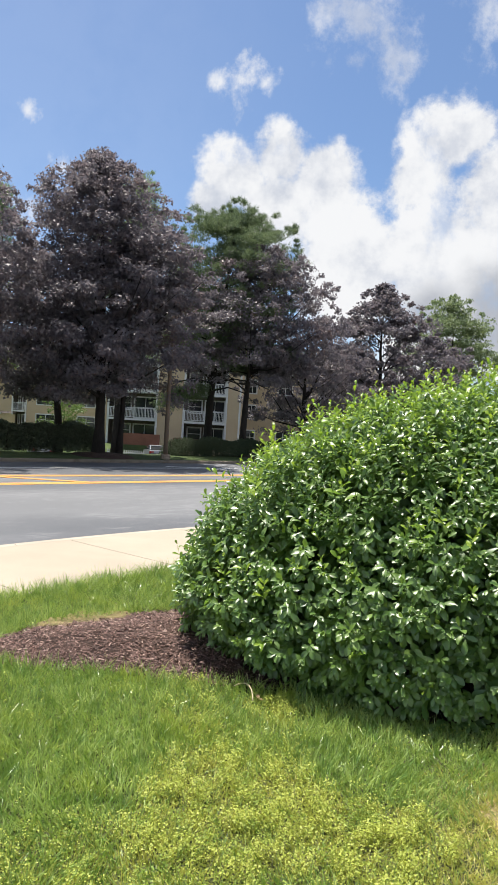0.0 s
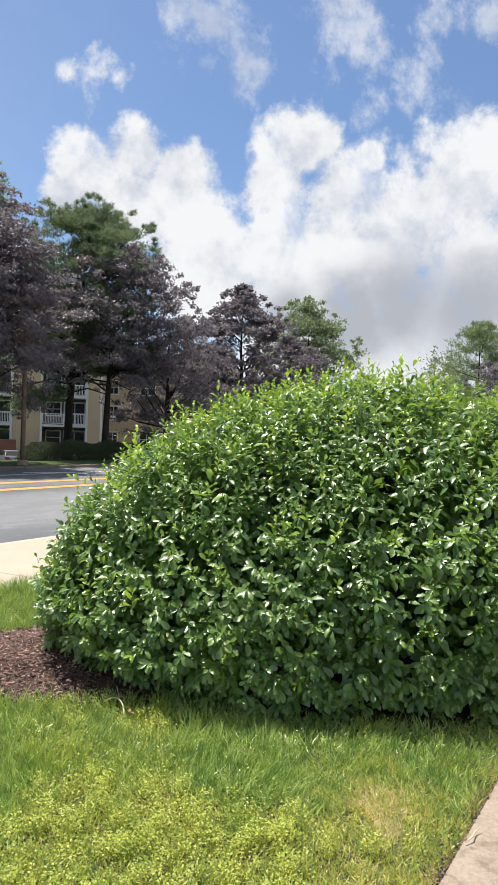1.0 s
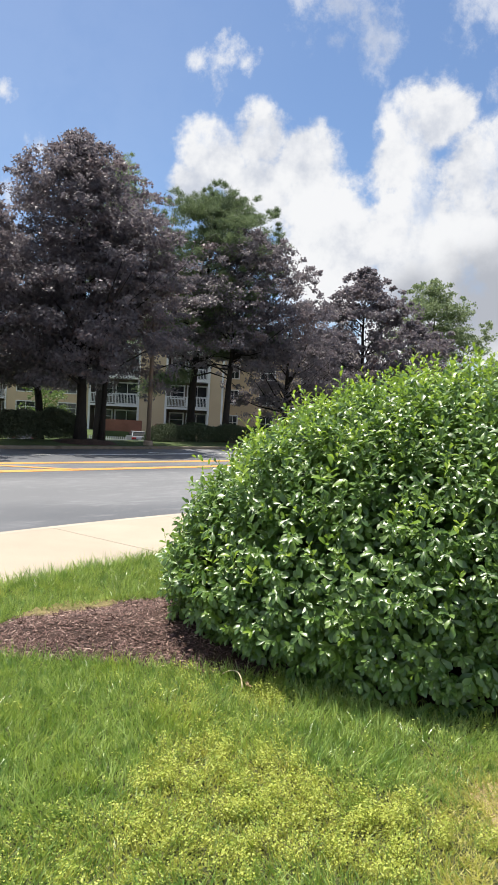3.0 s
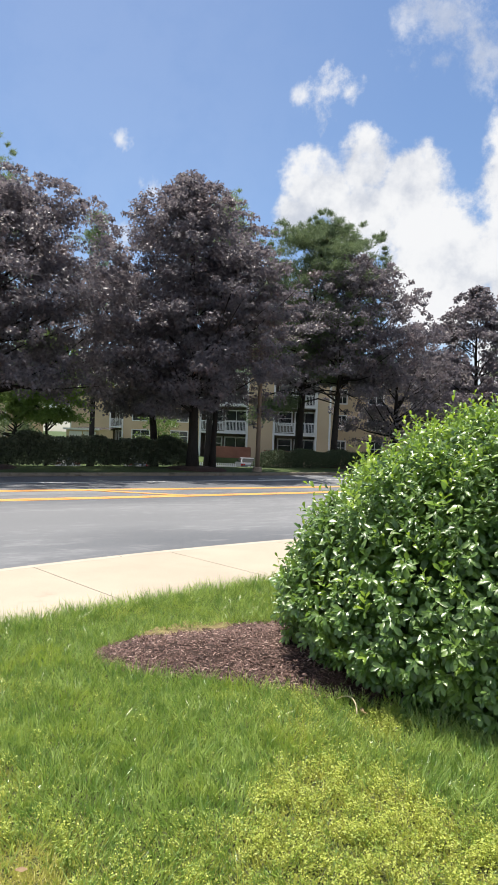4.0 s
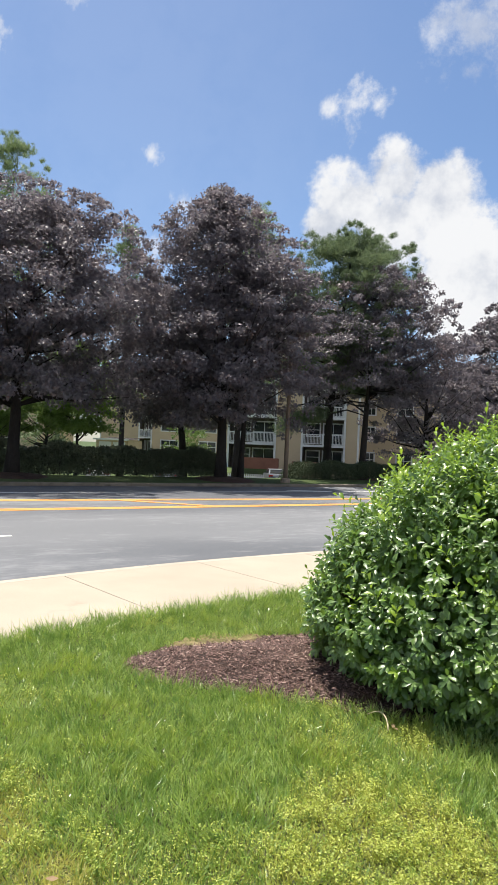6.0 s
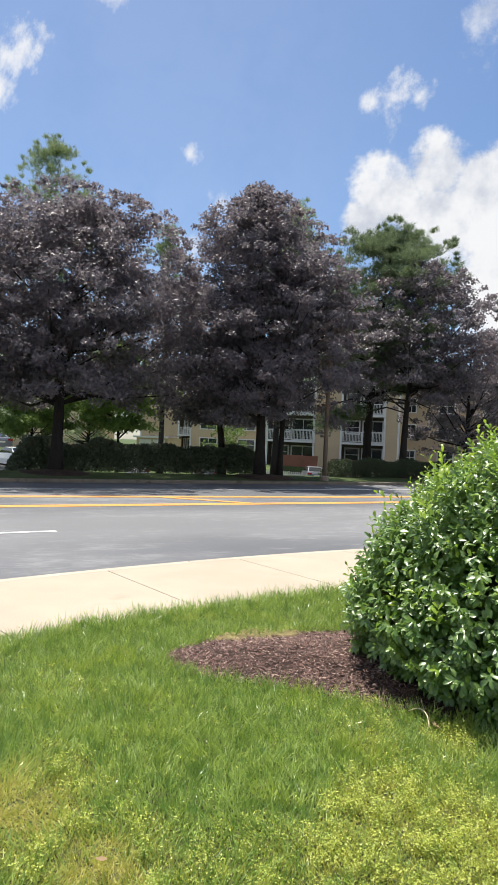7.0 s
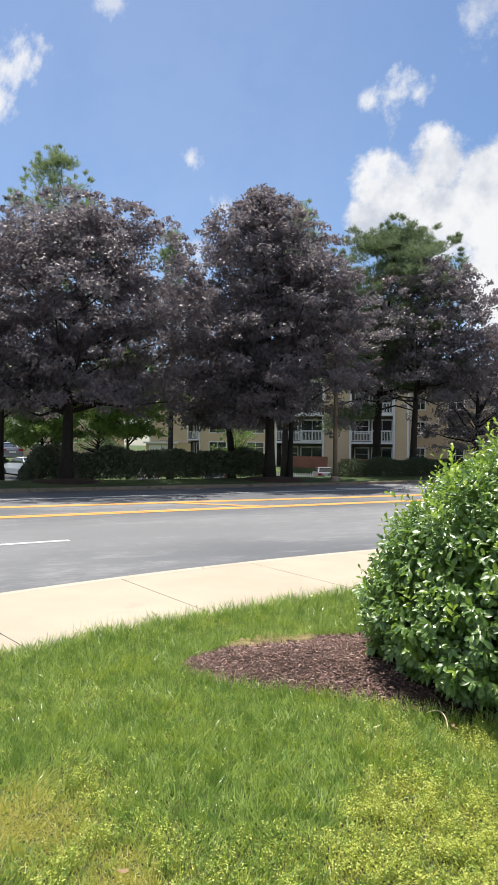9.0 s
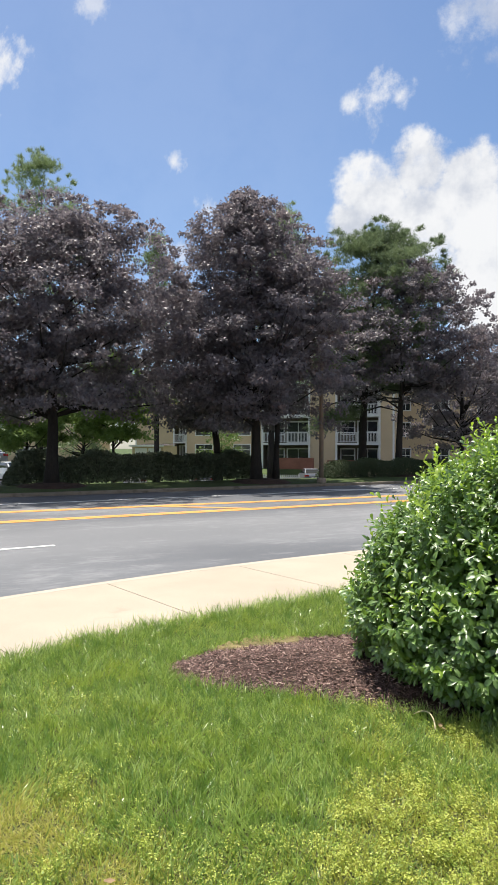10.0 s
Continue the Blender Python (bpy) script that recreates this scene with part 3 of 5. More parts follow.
def weed_patch(x, y):
    """Where the lawn is thin, yellow and weedy: 0 to 1."""
    v = noise.noise((x * 1.1 + 5, y * 1.1, 2.0)) * 0.7 + noise.noise((x * 3.2, y * 3.2, 7.0)) * 0.4 - 0.12
    for cx, cy, r in ((-1.55, 2.15, 0.42), (-1.0, 1.95, 0.35), (-0.3, 2.3, 0.42), (0.0, 2.55, 0.4), (0.2, 2.4, 0.45), (0.5, 2.4, 0.35), (0.85, 2.35, 0.42), (-0.2, 2.75, 0.25), (0.15, 3.4, 0.2)):
        v += 1.15 * max(0.0, 1 - math.hypot(x - cx, y - cy) / (r * 1.15))
    for cx, cy, r in ((0.62, 2.98, 0.42), (0.75, 2.72, 0.25), (-0.75, 2.7, 0.45), (-1.3, 3.0, 0.5)):
        v -= 1.2 * max(0.0, 1 - math.hypot(x - cx, y - cy) / r)
    return max(0.0, min(1.0, v))


def dry_patch(x, y):
    v = 0.0
    for cx, cy, r in ((1.06, 2.56, 0.40), (-1.6, 2.1, 0.42), (0.85, 2.1, 0.25), (-1.0, 1.95, 0.22)):
        v = max(v, 1.25 * (1 - math.hypot(x - cx, y - cy) / r) + 0.5 * noise.noise((x * 7, y * 7, 4.0)))
    s, o = to_so(x, y)
    v = max(v, 0.9 * (1 - (o - 0.7) / 0.1) + 0.4 * noise.noise((x * 9, y * 9, 1.0)))
    return max(0.0, min(1.0, v))


def bare_patch(cx, cy, r0, seed, lift=0.010):
    """A thin mat of dead thatch lying on the soil."""
    bm = bmesh.new()
    rings = []
    for q in range(1, 6):
        row = []
        for k in range(26):
            a = 2 * math.pi * k / 26
            rr = r0 * q / 5 * (1 + 0.4 * noise.noise((math.cos(a) * 1.6 + seed, math.sin(a) * 1.6, 2.0)) + 0.2 * noise.noise((math.cos(a) * 5, math.sin(a) * 5, seed)))
            x, y = cx + math.cos(a) * rr, cy + math.sin(a) * rr
            row.append(bm.verts.new((x, y, lawn_height(*to_so(x, y)) + (lift if q < 5 else -0.004) + 0.006 * noise.noise((x * 22, y * 22, 0)))))
        rings.append(row)
    bm.faces.new(rings[0])
    for r1, r2 in zip(rings, rings[1:]):
        for k in range(26):
            bm.faces.new((r1[k], r2[k], r2[(k + 1) % 26], r1[(k + 1) % 26]))
    bmesh.ops.recalc_face_normals(bm, faces=bm.faces[:])
    tagged(part("bare_patch", bm, "thatch", lawn, "patch of dead straw-coloured turf", True), kind="stuff")


for q, spot in enumerate(((1.07, 2.62, 0.13), (1.03, 2.45, 0.07))):
    bare_patch(*spot, q * 3.7)
for q, spot in enumerate(((-1.36, 4.55, 0.13), (-1.20, 4.72, 0.15), (-1.02, 4.83, 0.12))):
    bare_patch(*spot, 11 + q * 2.3, 0.036)


def grass():
    rows = {"blade": [], "pale_blade": [], "dry_blade": [], "clover": []}
    xs = rng.uniform(0, 1, (740000, 4))
    for a, b, c, d in xs:
        s, o = -5.9 + 13.9 * a, 0.72 + b * (walk_line(4.0) - 0.66)
        if o > walk_line(s) + 0.015:
            continue
        x, y = (U * s + N * o).xy
        dist = math.hypot(x, y)
        az = math.degrees(math.atan2(x, y))
        if c > (min(1.0, (3.1 / dist) ** 1.1) if y > 1.2 and -44 < az < 40 else 0.42):
            continue
        r = mulch_reach(x, y)
        if r < 0.985 + 0.06 * d or (bush_reach(x, y) < 0.97 and r < 1.1):
            continue
        wp, dp = weed_patch(x, y), dry_patch(x, y)
        z = lawn_height(s, o) - 0.004
        tuft = 0.5 + 0.5 * noise.noise((x * 11, y * 11, 9.0)) + 0.35 * noise.noise((x * 27, y * 27, 3.0))
        spot = (x, y, z, wp, r, o - walk_line(s), tuft)
        if d < dp * 0.78:
            kind = "dry_blade"
            rows[kind].append((x + 0.02 * d - 0.01, y + 0.012, z + 0.006, wp, r, o - walk_line(s), tuft))
            rows["pale_blade"].append(spot)
        elif d < 0.010 + wp * 0.55 * smooth01(0.35, 0.8, tuft):
            kind = "clover"
        elif c * 617 % 1.0 < wp * 0.8:
            kind = "pale_blade"
        else:
            kind = "blade"
        if kind == "clover" and c * 977 % 1.0 < 0.6:
            rows["pale_blade"].append(spot)
        rows[kind].append(spot)
    for kind, got in rows.items():
        g = np.array(got)
        k = len(g)
        if kind == "clover":
            p = np.repeat(g[:, :3], 15, axis=0)
            k3 = len(p)
            p = p + rng.normal(size=(k3, 3)) * (0.013, 0.013, 0) + np.c_[np.zeros((k3, 2)), rng.uniform(0.01, 1.0, k3) * np.repeat(0.035 + 0.075 * np.clip(g[:, 6], 0, 1.2), 15)]
            v, f = scatter(SMALL, SMALL_T, p, rng.normal(size=(k3, 3)) * (1, 1, 0.3), rng.normal(size=(k3, 3)) * 0.9 + (0, 0, 0.8), rng.uniform(0.006, 0.0128, k3))
            label = "small yellow-green weed leaves in the lawn"
        else:
            tall = rng.uniform(0.05, 0.118, k) * {"dry_blade": 0.62, "pale_blade": 0.7}.get(kind, 1.0) * (1 - 0.3 * g[:, 3]) * (0.6 + 0.55 * np.clip(g[:, 6], 0, 1.2))
            edge = (np.abs(g[:, 5]) < 0.3) | (np.abs(g[:, 4] - 1.02) < 0.08)
            tall = tall * np.where(edge, 1.3, 1.0) * np.where(edge & (g[:, 0] < -0.6) & (g[:, 1] > 4.2), 1.25, 1.0) * np.where(g[:, 0] > 0.75, 0.78, 1.0)
            comb = np.array([(noise.noise((q[0] * 4.0, q[1] * 4.0, 1.0)), noise.noise((q[0] * 4.0, q[1] * 4.0, 6.0))) for q in g])
            lean = rng.normal(size=(k, 2)) * (0.9 if kind == "dry_blade" else 0.42) + comb * 0.7
            ax = np.c_[lean, np.ones(k) * rng.uniform(0.5, 1.0, k)]
            nm = np.c_[rng.normal(size=(k, 2)), rng.uniform(-0.2, 0.2, k)]
            wide = rng.uniform(0.0028, 0.0060, k) * (0.65 if kind == "dry_blade" else 1.0)
            v, f = scatter(BLADE, BLADE_T, g[:, :3], ax, nm, tall, wide)
            label = {"dry_blade": "straw-coloured dry grass blades", "pale_blade": "thin yellowing grass blades"}.get(kind, "short green grass blades")
        ob = mesh_object({"blade": "grass_blades", "pale_blade": "yellow_grass_blades", "dry_blade": "dry_grass_blades", "clover": "lawn_weeds"}[kind], mesh_arrays(kind, v, f), kind, lawn)
        tagged(ob, label, kind="stuff")


grass()


def kerb_debris():
    """Crumbs of soil, straw and bark caught between the lawn and the kerb."""
    k = 4200
    s = rng.uniform(-1.0, 5.2, k)
    o = 0.697 + np.abs(rng.normal(size=k)) * 0.034
    p = np.c_[s * U.x + o * N.x, s * U.y + o * N.y, np.where(o > 0.702, 0.006, 0.022)]
    v, f = scatter(SMALL, SMALL_T, p, rng.normal(size=(k, 3)) * (1, 1, 0.25), rng.normal(size=(k, 3)) * 0.4 + (0, 0, 1), rng.uniform(0.005, 0.014, k))
    tagged(mesh_object("kerb_debris", mesh_arrays("kerb_debris", v, f), "chip", lawn, "crumbs of soil and bark along the kerb"), kind="stuff")


kerb_debris()


# ---------------------------------------------------------------- the shrub
def bush_profile(h):
    """Half-width of the shrub at a share h of its height."""
    if h < 0.17:
        return 0.945 + 0.08 * smooth01(0.0, 0.17, h)
    return 1.025 * max(0.0, 1 - ((h - 0.17) / 0.83) ** 1.75) ** 0.55


def bush_point(u1, u2, inset):
    ang = 2 * math.pi * u1
    # cover the dome evenly: pick a height, with extra for the flat top
    h = u2
    rr = bush_profile(h)
    lump = 1 + 0.075 * noise.noise((math.cos(ang) * 2.2, math.sin(ang) * 2.2, h * 3)) + 0.035 * noise.noise((math.cos(ang) * 6, math.sin(ang) * 6, h * 7))
    c, s = math.cos(ang), math.sin(ang)
    c, s = math.copysign(abs(c) ** 0.74, c), math.copysign(abs(s) ** 0.74, s)
    lx, ly, lz = BUSH_A * rr * c * lump, BUSH_B * rr * s * lump, BUSH_H * h * (0.97 + 0.03 * lump)
    slope = (bush_profile(min(1, h + 0.02)) - bush_profile(max(0, h - 0.02))) / 0.04
    nx, ny, nz = c / BUSH_A, s / BUSH_B, -slope / BUSH_H * 1.0
    nrm = Vector((nx, ny, nz)).normalized()
    ct, st = math.cos(BUSH_TURN), math.sin(BUSH_TURN)
    p = Vector((lx * ct - ly * st + BUSH.x, lx * st + ly * ct + BUSH.y, lz))
    nrm = Vector((nrm.x * ct - nrm.y * st, nrm.x * st + nrm.y * ct, nrm.z))
    return p - nrm * inset, nrm


def even_turn(r):
    """A share of the turn round the shrub, even along its outline."""
    while True:
        u = r.random()
        c, s = abs(math.cos(2 * math.pi * u)) + 1e-3, abs(math.sin(2 * math.pi * u)) + 1e-3
        if r.random() * 2.6 < 0.74 * math.hypot(BUSH_A * c ** -0.26 * s, BUSH_B * s ** -0.26 * c):
            return u


def rosette(tip, way, count, size, spread, r, hang=0.0):
    """Leaves round the end of a twig: places, axes, normals, sizes. hang: how far they droop, like shingles."""
    out = []
    side = way.cross(Vector((r.uniform(-1, 1), r.uniform(-1, 1), r.uniform(-1, 1)))).normalized()
    up = way.cross(side)
    flat = Vector((way.x, way.y, 0.15))
    for k in range(count):
        a = k * 2.4 + r.uniform(-0.3, 0.3)
        back = (k / max(1, count - 1))
        out_dir = side * math.cos(a) + up * math.sin(a)
        ax = way * (0.85 - spread * back) + out_dir * (0.4 + 0.65 * back) + Vector((0, 0, -0.5 * back - hang * r.uniform(0.6, 1.2)))
        nm = flat * (0.45 + hang * 0.7) - out_dir * 0.3 + Vector((r.uniform(-0.3, 0.3), r.uniform(-0.3, 0.3), 0.75))
        out.append((tip - way * (back * size * 1.2), ax, nm, size * (0.62 + 0.45 * back) * r.uniform(0.85, 1.12)))
    return out


def leaf_mesh(name, rows, shape=(OVAL, OVAL_T)):
    p = np.array([tuple(a[0]) for a in rows])
    ax = np.array([tuple(a[1]) for a in rows])
    nm = np.array([tuple(a[2]) for a in rows])
    sz = np.array([a[3] for a in rows])
    v, f = scatter(*shape, p, ax, nm, sz)
    return mesh_arrays(name, v, f)


def shrub():
    r = random.Random(3)
    base = thing("shrub", BUSH.x, BUSH.y, 0.0, "large rounded evergreen shrub with glossy green leaves", "shrub")
    inv = Vector((-BUSH.x, -BUSH.y, 0.0))
    old, young, under = [], [], []
    for layer, count, inset in (("outer", 3700, 0.0), ("mid", 2400, 0.1), ("inner", 1100, 0.2)):
        made = 0
        while made < count:
            u2 = r.random()
            if r.random() > 0.45 + 0.55 * bush_profile(u2):
                continue
            u1 = even_turn(r)
            p, nrm = bush_point(u1, u2, inset + r.uniform(-0.1 if r.random() < 0.2 else -0.05, 0.06))
            if p.y > BUSH.y + 0.9 and p.z < 1.3 and r.random() < 0.6:
                continue
            made += 1
            way = (nrm + Vector((r.uniform(-0.5, 0.5), r.uniform(-0.5, 0.5), r.uniform(-0.1, 0.75)))).normalized()
            hang = 0.42 - 0.36 * smooth01(0.4, 1.6, p.z)
            fresh = layer == "outer" and r.random() < 0.05 + 0.42 * smooth01(1.0, 1.85, p.z)
            if fresh:
                tip = p + way * r.uniform(0.0, 0.05)
                young += rosette(tip + inv, way, r.randint(5, 7), r.uniform(0.05, 0.066), 0.5, r)
                old += rosette(tip - way * 0.06 + inv, way, 5, r.uniform(0.07, 0.085), 0.75, r, hang)
            else:
                (old if layer == "outer" else under).extend(rosette(p + inv, way, r.randint(7, 10), r.uniform(0.060, 0.092), 0.75, r, hang))
    # the skirt: low leaves down to the ground
    for _ in range(900):
        p, nrm = bush_point(even_turn(r), r.uniform(0.02, 0.13), r.uniform(-0.03, 0.12))
        way = (nrm + Vector((r.uniform(-0.4, 0.4), r.uniform(-0.4, 0.4), r.uniform(-0.1, 0.3)))).normalized()
        old += rosette(p + inv, way, 6, r.uniform(0.062, 0.085), 0.7, r, 0.45)
    tagged(mesh_object("foliage", leaf_mesh("foliage", old), "laurel", base), "dense glossy dark green leaves", kind="stuff")
    tagged(mesh_object("under_foliage", leaf_mesh("under_foliage", under, (PLAIN, PLAIN_T)), "laurel", base), kind="stuff")
    # plain older leaves deep inside
    deep = [(bush_point(even_turn(r), r.random() ** 0.8 * 0.98, r.uniform(0.28, 0.6))[0] + inv, r.uniform(0.09, 0.15)) for _ in range(26000)]
    q = np.random.default_rng(8)
    v, f = scatter(SMALL * (1.3, 1, 1), SMALL_T, np.array([tuple(a) for a, _ in deep]), q.normal(size=(len(deep), 3)), q.normal(size=(len(deep), 3)) + (0, 0, 0.5), np.array([w for _, w in deep]))
    tagged(mesh_object("inner_foliage", mesh_arrays("inner_foliage", v, f), "laurel", base), kind="stuff")
    tagged(mesh_object("young_foliage", leaf_mesh("young_foliage", young), "laurel_young", base), "yellow-green young leaves", kind="stuff")
    # long shoots that stand out of the top and the sides
    shoots = []
    for k in range(6):
        rows, n = [], 6 + k % 3
        bend = Vector((r.uniform(-0.05, 0.05), r.uniform(-0.05, 0.05), 0))
        for q in range(n):
            f = q / (n - 1)
            at = Vector((0, 0, 0.03 + 0.15 * f)) + bend * f * f
            a = q * 2.4 + r.uniform(-0.4, 0.4)
            o = Vector((math.cos(a), math.sin(a), 0))
            rise = 0.35 + 0.9 * f + r.uniform(-0.15, 0.15)
            rows.append((at, o * 0.85 + Vector((0, 0, rise)), Vector((0, 0, 1)) - o * rise * 0.8, r.uniform(0.055, 0.075) * (1.0 - 0.35 * f)))
        sm = leaf_mesh("shoot", rows)
        sb = bmesh.new()
        sb.from_mesh(sm)
        joints = [sb.verts.new(row[0]) for row in rows]
        for q in range(n - 1):
            sb.faces.new((joints[q], sb.verts.new(joints[q].co + Vector((0.004, 0.002, 0.002))), joints[q + 1]))
        bmesh.ops.remove_doubles(sb, verts=sb.verts[:], dist=0.0005)
        sb.to_mesh(sm)
        sb.free()
        shoots.append(sm)
        shoots[-1].materials.append(M["laurel_young"])
    for k in range(298):
        u2 = 1 - r.random() ** 1.7 * 0.75
        p, nrm = bush_point(even_turn(r), min(u2, 0.995), 0.04)
        way = (nrm * 0.7 + Vector((r.uniform(-0.3, 0.3), r.uniform(-0.3, 0.3), 0.8))).normalized()
        ob = new("shoot", shoots[k % 6])
        ob.parent = base
        q = way.to_track_quat("Z", "X")
        sc = r.uniform(0.7, 1.1) * (1.0 if p.z > 1.3 else 0.9) * (1.25 if k % 9 == 0 else 1.0) * (1.4 if p.x < BUSH.x - 1.3 and k % 2 else 1.0)
        ob.matrix_basis = Matrix.LocRotScale(p + inv, q @ Euler((0, 0, r.uniform(0, 6.28))).to_quaternion(), (sc, sc, sc))
    # stems inside
    for k in range(46):
        bm = bmesh.new()
        a, rad = r.uniform(0, 2 * math.pi), r.random() ** 0.5
        foot = Vector((math.cos(a) * 0.8 * rad, math.sin(a) * 0.5 * rad, 0.02))
        p, _ = bush_point(r.random(), r.uniform(0.3, 0.97), 0.22)
        top = p + inv
        mid = foot.lerp(top, 0.5) + Vector((r.uniform(-0.1, 0.1), r.uniform(-0.1, 0.1), 0.15))
        tube(bm, [foot, mid, top], [0.022, 0.013, 0.004], 5)
        part("stem", bm, "twig", base, "", True)


shrub()

# ---------------------------------------------------------------- trees
def crown_radius(h, shape):
    """Half-width share at a share h of the crown's height."""
    low, wide, *tip = shape
    power, soft = tip or (2.2, 0.62)
    if h < wide:
        return low + (1 - low) * math.sin(0.5 * math.pi * h / wide)
    return max(0.0, 1 - min(1.0, (h - wide) / (1 - wide)) ** power) ** soft


def tree(name, x, y, z, height, crown_z, radius, leaf, leaves, clumps, label, category="tree", trunk=0.18, leaf_size=0.13, seed=1, shape=(0.5, 0.4),
         lean=(0.0, 0.0), clump=0.55, squash=(1.0, 1.0), form="LOBED", trunk_mat="bark", fork=1, bare_to=None, layered=False, droop=0.25, group="", dense=0.55, upright=0.45, ragged=1.0):
    r = random.Random(seed)
    g = np.random.default_rng(seed)
    base = thing(name, x, y, z, label, category, group)
    ch = height - crown_z
    bare = bare_to if bare_to is not None else crown_z
    # boughs inside the crown's outline, each with a flat spray of leaf clumps
    spots, tips = [], []
    while len(spots) < clumps:
        h = r.random() ** 1.1
        if layered:
            h = min(1.0, (round(h * layered) + r.uniform(-0.18, 0.18)) / layered)
        a = r.uniform(0, 2 * math.pi)
        lump = 1 + 0.24 * ragged * noise.noise((math.cos(a) * 1.7 + seed, math.sin(a) * 1.7, h * 4.4 + seed)) + 0.16 * noise.noise((math.cos(a) * 4 + seed, math.sin(a) * 4, h * 9))
        rr = max(0.15, crown_radius(max(0.0, h), shape) * radius * lump - 0.6 * clump)
        d = rr * (1 - (1 - r.random() ** dense) * 0.85)
        mid = Vector((math.cos(a) * d * squash[0] + lean[0] * h, math.sin(a) * d * squash[1] + lean[1] * h, crown_z + ch * h * 0.97))
        if form == "LOBED":      # the lowest sprays hang at the rim
            mid.z -= 0.11 * ch * (d / radius) ** 2 * max(0.0, 1 - h * 4)
        tips.append(mid)
        for q in range(1 if r.random() < 0.75 else 5):
            o = Vector((r.gauss(0, 1), r.gauss(0, 1), 0)) * (clump if q else 0.2) * 0.8
            spots.append(mid + o + Vector((0, 0, r.gauss(0, 0.25) * clump - 0.16 * o.length)))
    spots = spots[:clumps]
    # loose sprigs beyond the outline
    sprigs = clumps // 5
    for q in range(sprigs):
        h, a = r.random() ** 0.8, r.uniform(0, 2 * math.pi)
        d = crown_radius(h, shape) * radius * (r.uniform(0.9, 1.12) if form != "TUFT" else r.uniform(0.78, 0.98))
        spots.append(Vector((math.cos(a) * d * squash[0] + lean[0] * h, math.sin(a) * d * squash[1] + lean[1] * h, crown_z + ch * h * 1.02 + r.uniform(0, 0.15))))
    # wood
    bm = bmesh.new()
    top = Vector((lean[0] * 0.8, lean[1] * 0.8, crown_z + ch * 0.8))
    stem = []
    for i in range(9):
        f = i / 8
        p = Vector((top.x * f * f, top.y * f * f, -0.1 + (top.z + 0.1) * f)) + Vector((noise.noise((seed, f * 3, 0)) * 0.22 * f, noise.noise((seed, f * 3, 5)) * 0.22 * f, 0))
        stem.append((p, trunk * (1.35 if i == 0 else 1.0) * (1 - 0.86 * f)))
    tube(bm, [p for p, _ in stem], [q for _, q in stem], 9)
    part("trunk", bm, trunk_mat, base, "", True)
    near = math.hypot(x, y) < 40
    joined = bmesh.new()
    for p in r.sample(tips, min(len(tips), 40)):
        out = math.hypot(p.x, p.y)
        start_z = min(p.z - 0.1, max(bare * r.uniform(0.72, 1.35), p.z - (0.25 + droop) * out - r.uniform(0.3, 1.2)))
        f = min(0.95, max(0.02, (start_z + 0.1) / (top.z + 0.1)))
        i = f * 8
        a, b = stem[int(i)], stem[min(8, int(i) + 1)]
        s0 = a[0].lerp(b[0], i - int(i))
        rad = max(0.012, (a[1] + (b[1] - a[1]) * (i - int(i))) * 0.5)
        mid = s0.lerp(p, 0.5) + Vector((r.uniform(-0.2, 0.2), r.uniform(-0.2, 0.2), -0.08 * out + r.uniform(0, 0.15)))
        bm = bmesh.new() if near else joined
        tube(bm, [s0, mid, p], [rad, rad * 0.55, rad * 0.15], 5)
        if near:
            part("limb", bm, trunk_mat, base, "", True)
    if near:
        joined.free()
    else:
        tagged(part("branchwork", joined, trunk_mat, base, "", True), kind="stuff")
    # leaves
    per = leaves // len(spots)
    c = np.repeat(np.array([tuple(p) for p in spots]), per, axis=0)
    k = len(c)
    scale = g.uniform(0.55, 1.3, len(spots))
    scale[-sprigs:] *= 0.45
    size = np.repeat(scale, per)[:, None]
    keep = (np.arange(len(c)) % per) < np.repeat(np.clip(per * (0.35 + 0.65 * scale / 1.3), 4, per), per)
    c, size = c[keep], size[keep]
    k = len(c)
    off = unit(g.normal(size=(k, 3))) * g.uniform(0, 1, (k, 1)) ** 0.45 * (clump * 1.15, clump * 1.15, clump * (upright if form == "TUFT" else 0.55)) * size
    p = c + off
    outward = unit(p - np.array([0, 0, crown_z + ch * 0.4])) * (1, 1, 0.5)
    if form == "LOBED":
        ax = outward * 0.6 + g.normal(size=(k, 3)) * 0.6 + (0, 0, -0.45)
        nm = g.normal(size=(k, 3)) * 0.55 + (0, 0, 0.8) + outward * 0.5
        lobed = (LOBED, LOBED_T) if math.hypot(x, y) < 27.5 else (KITE, SMALL_T)
        v, f = scatter(*lobed, p, ax, nm, g.uniform(0.7, 1.2, k) * leaf_size)
    elif form == "TUFT":
        ax = outward * 0.8 + g.normal(size=(k, 3)) * 0.55 + (0, 0, 0.45)
        tuft = (TUFT, TUFT_T) if near else (TUFT[:9], TUFT_T[:3])
        v, f = scatter(*tuft, p, ax, g.normal(size=(k, 3)), g.uniform(0.7, 1.2, k) * leaf_size)
    else:
        ax = g.normal(size=(k, 3)) + (0, 0, -0.2)
        nm = g.normal(size=(k, 3)) * 0.6 + (0, 0, 0.7) + outward * 0.4
        v, f = scatter(SMALL, SMALL_T, p, ax, nm, g.uniform(0.7, 1.2, k) * leaf_size)
    tagged(mesh_object("crown", mesh_arrays("crown", v, f), leaf, base), kind="stuff")
    return base


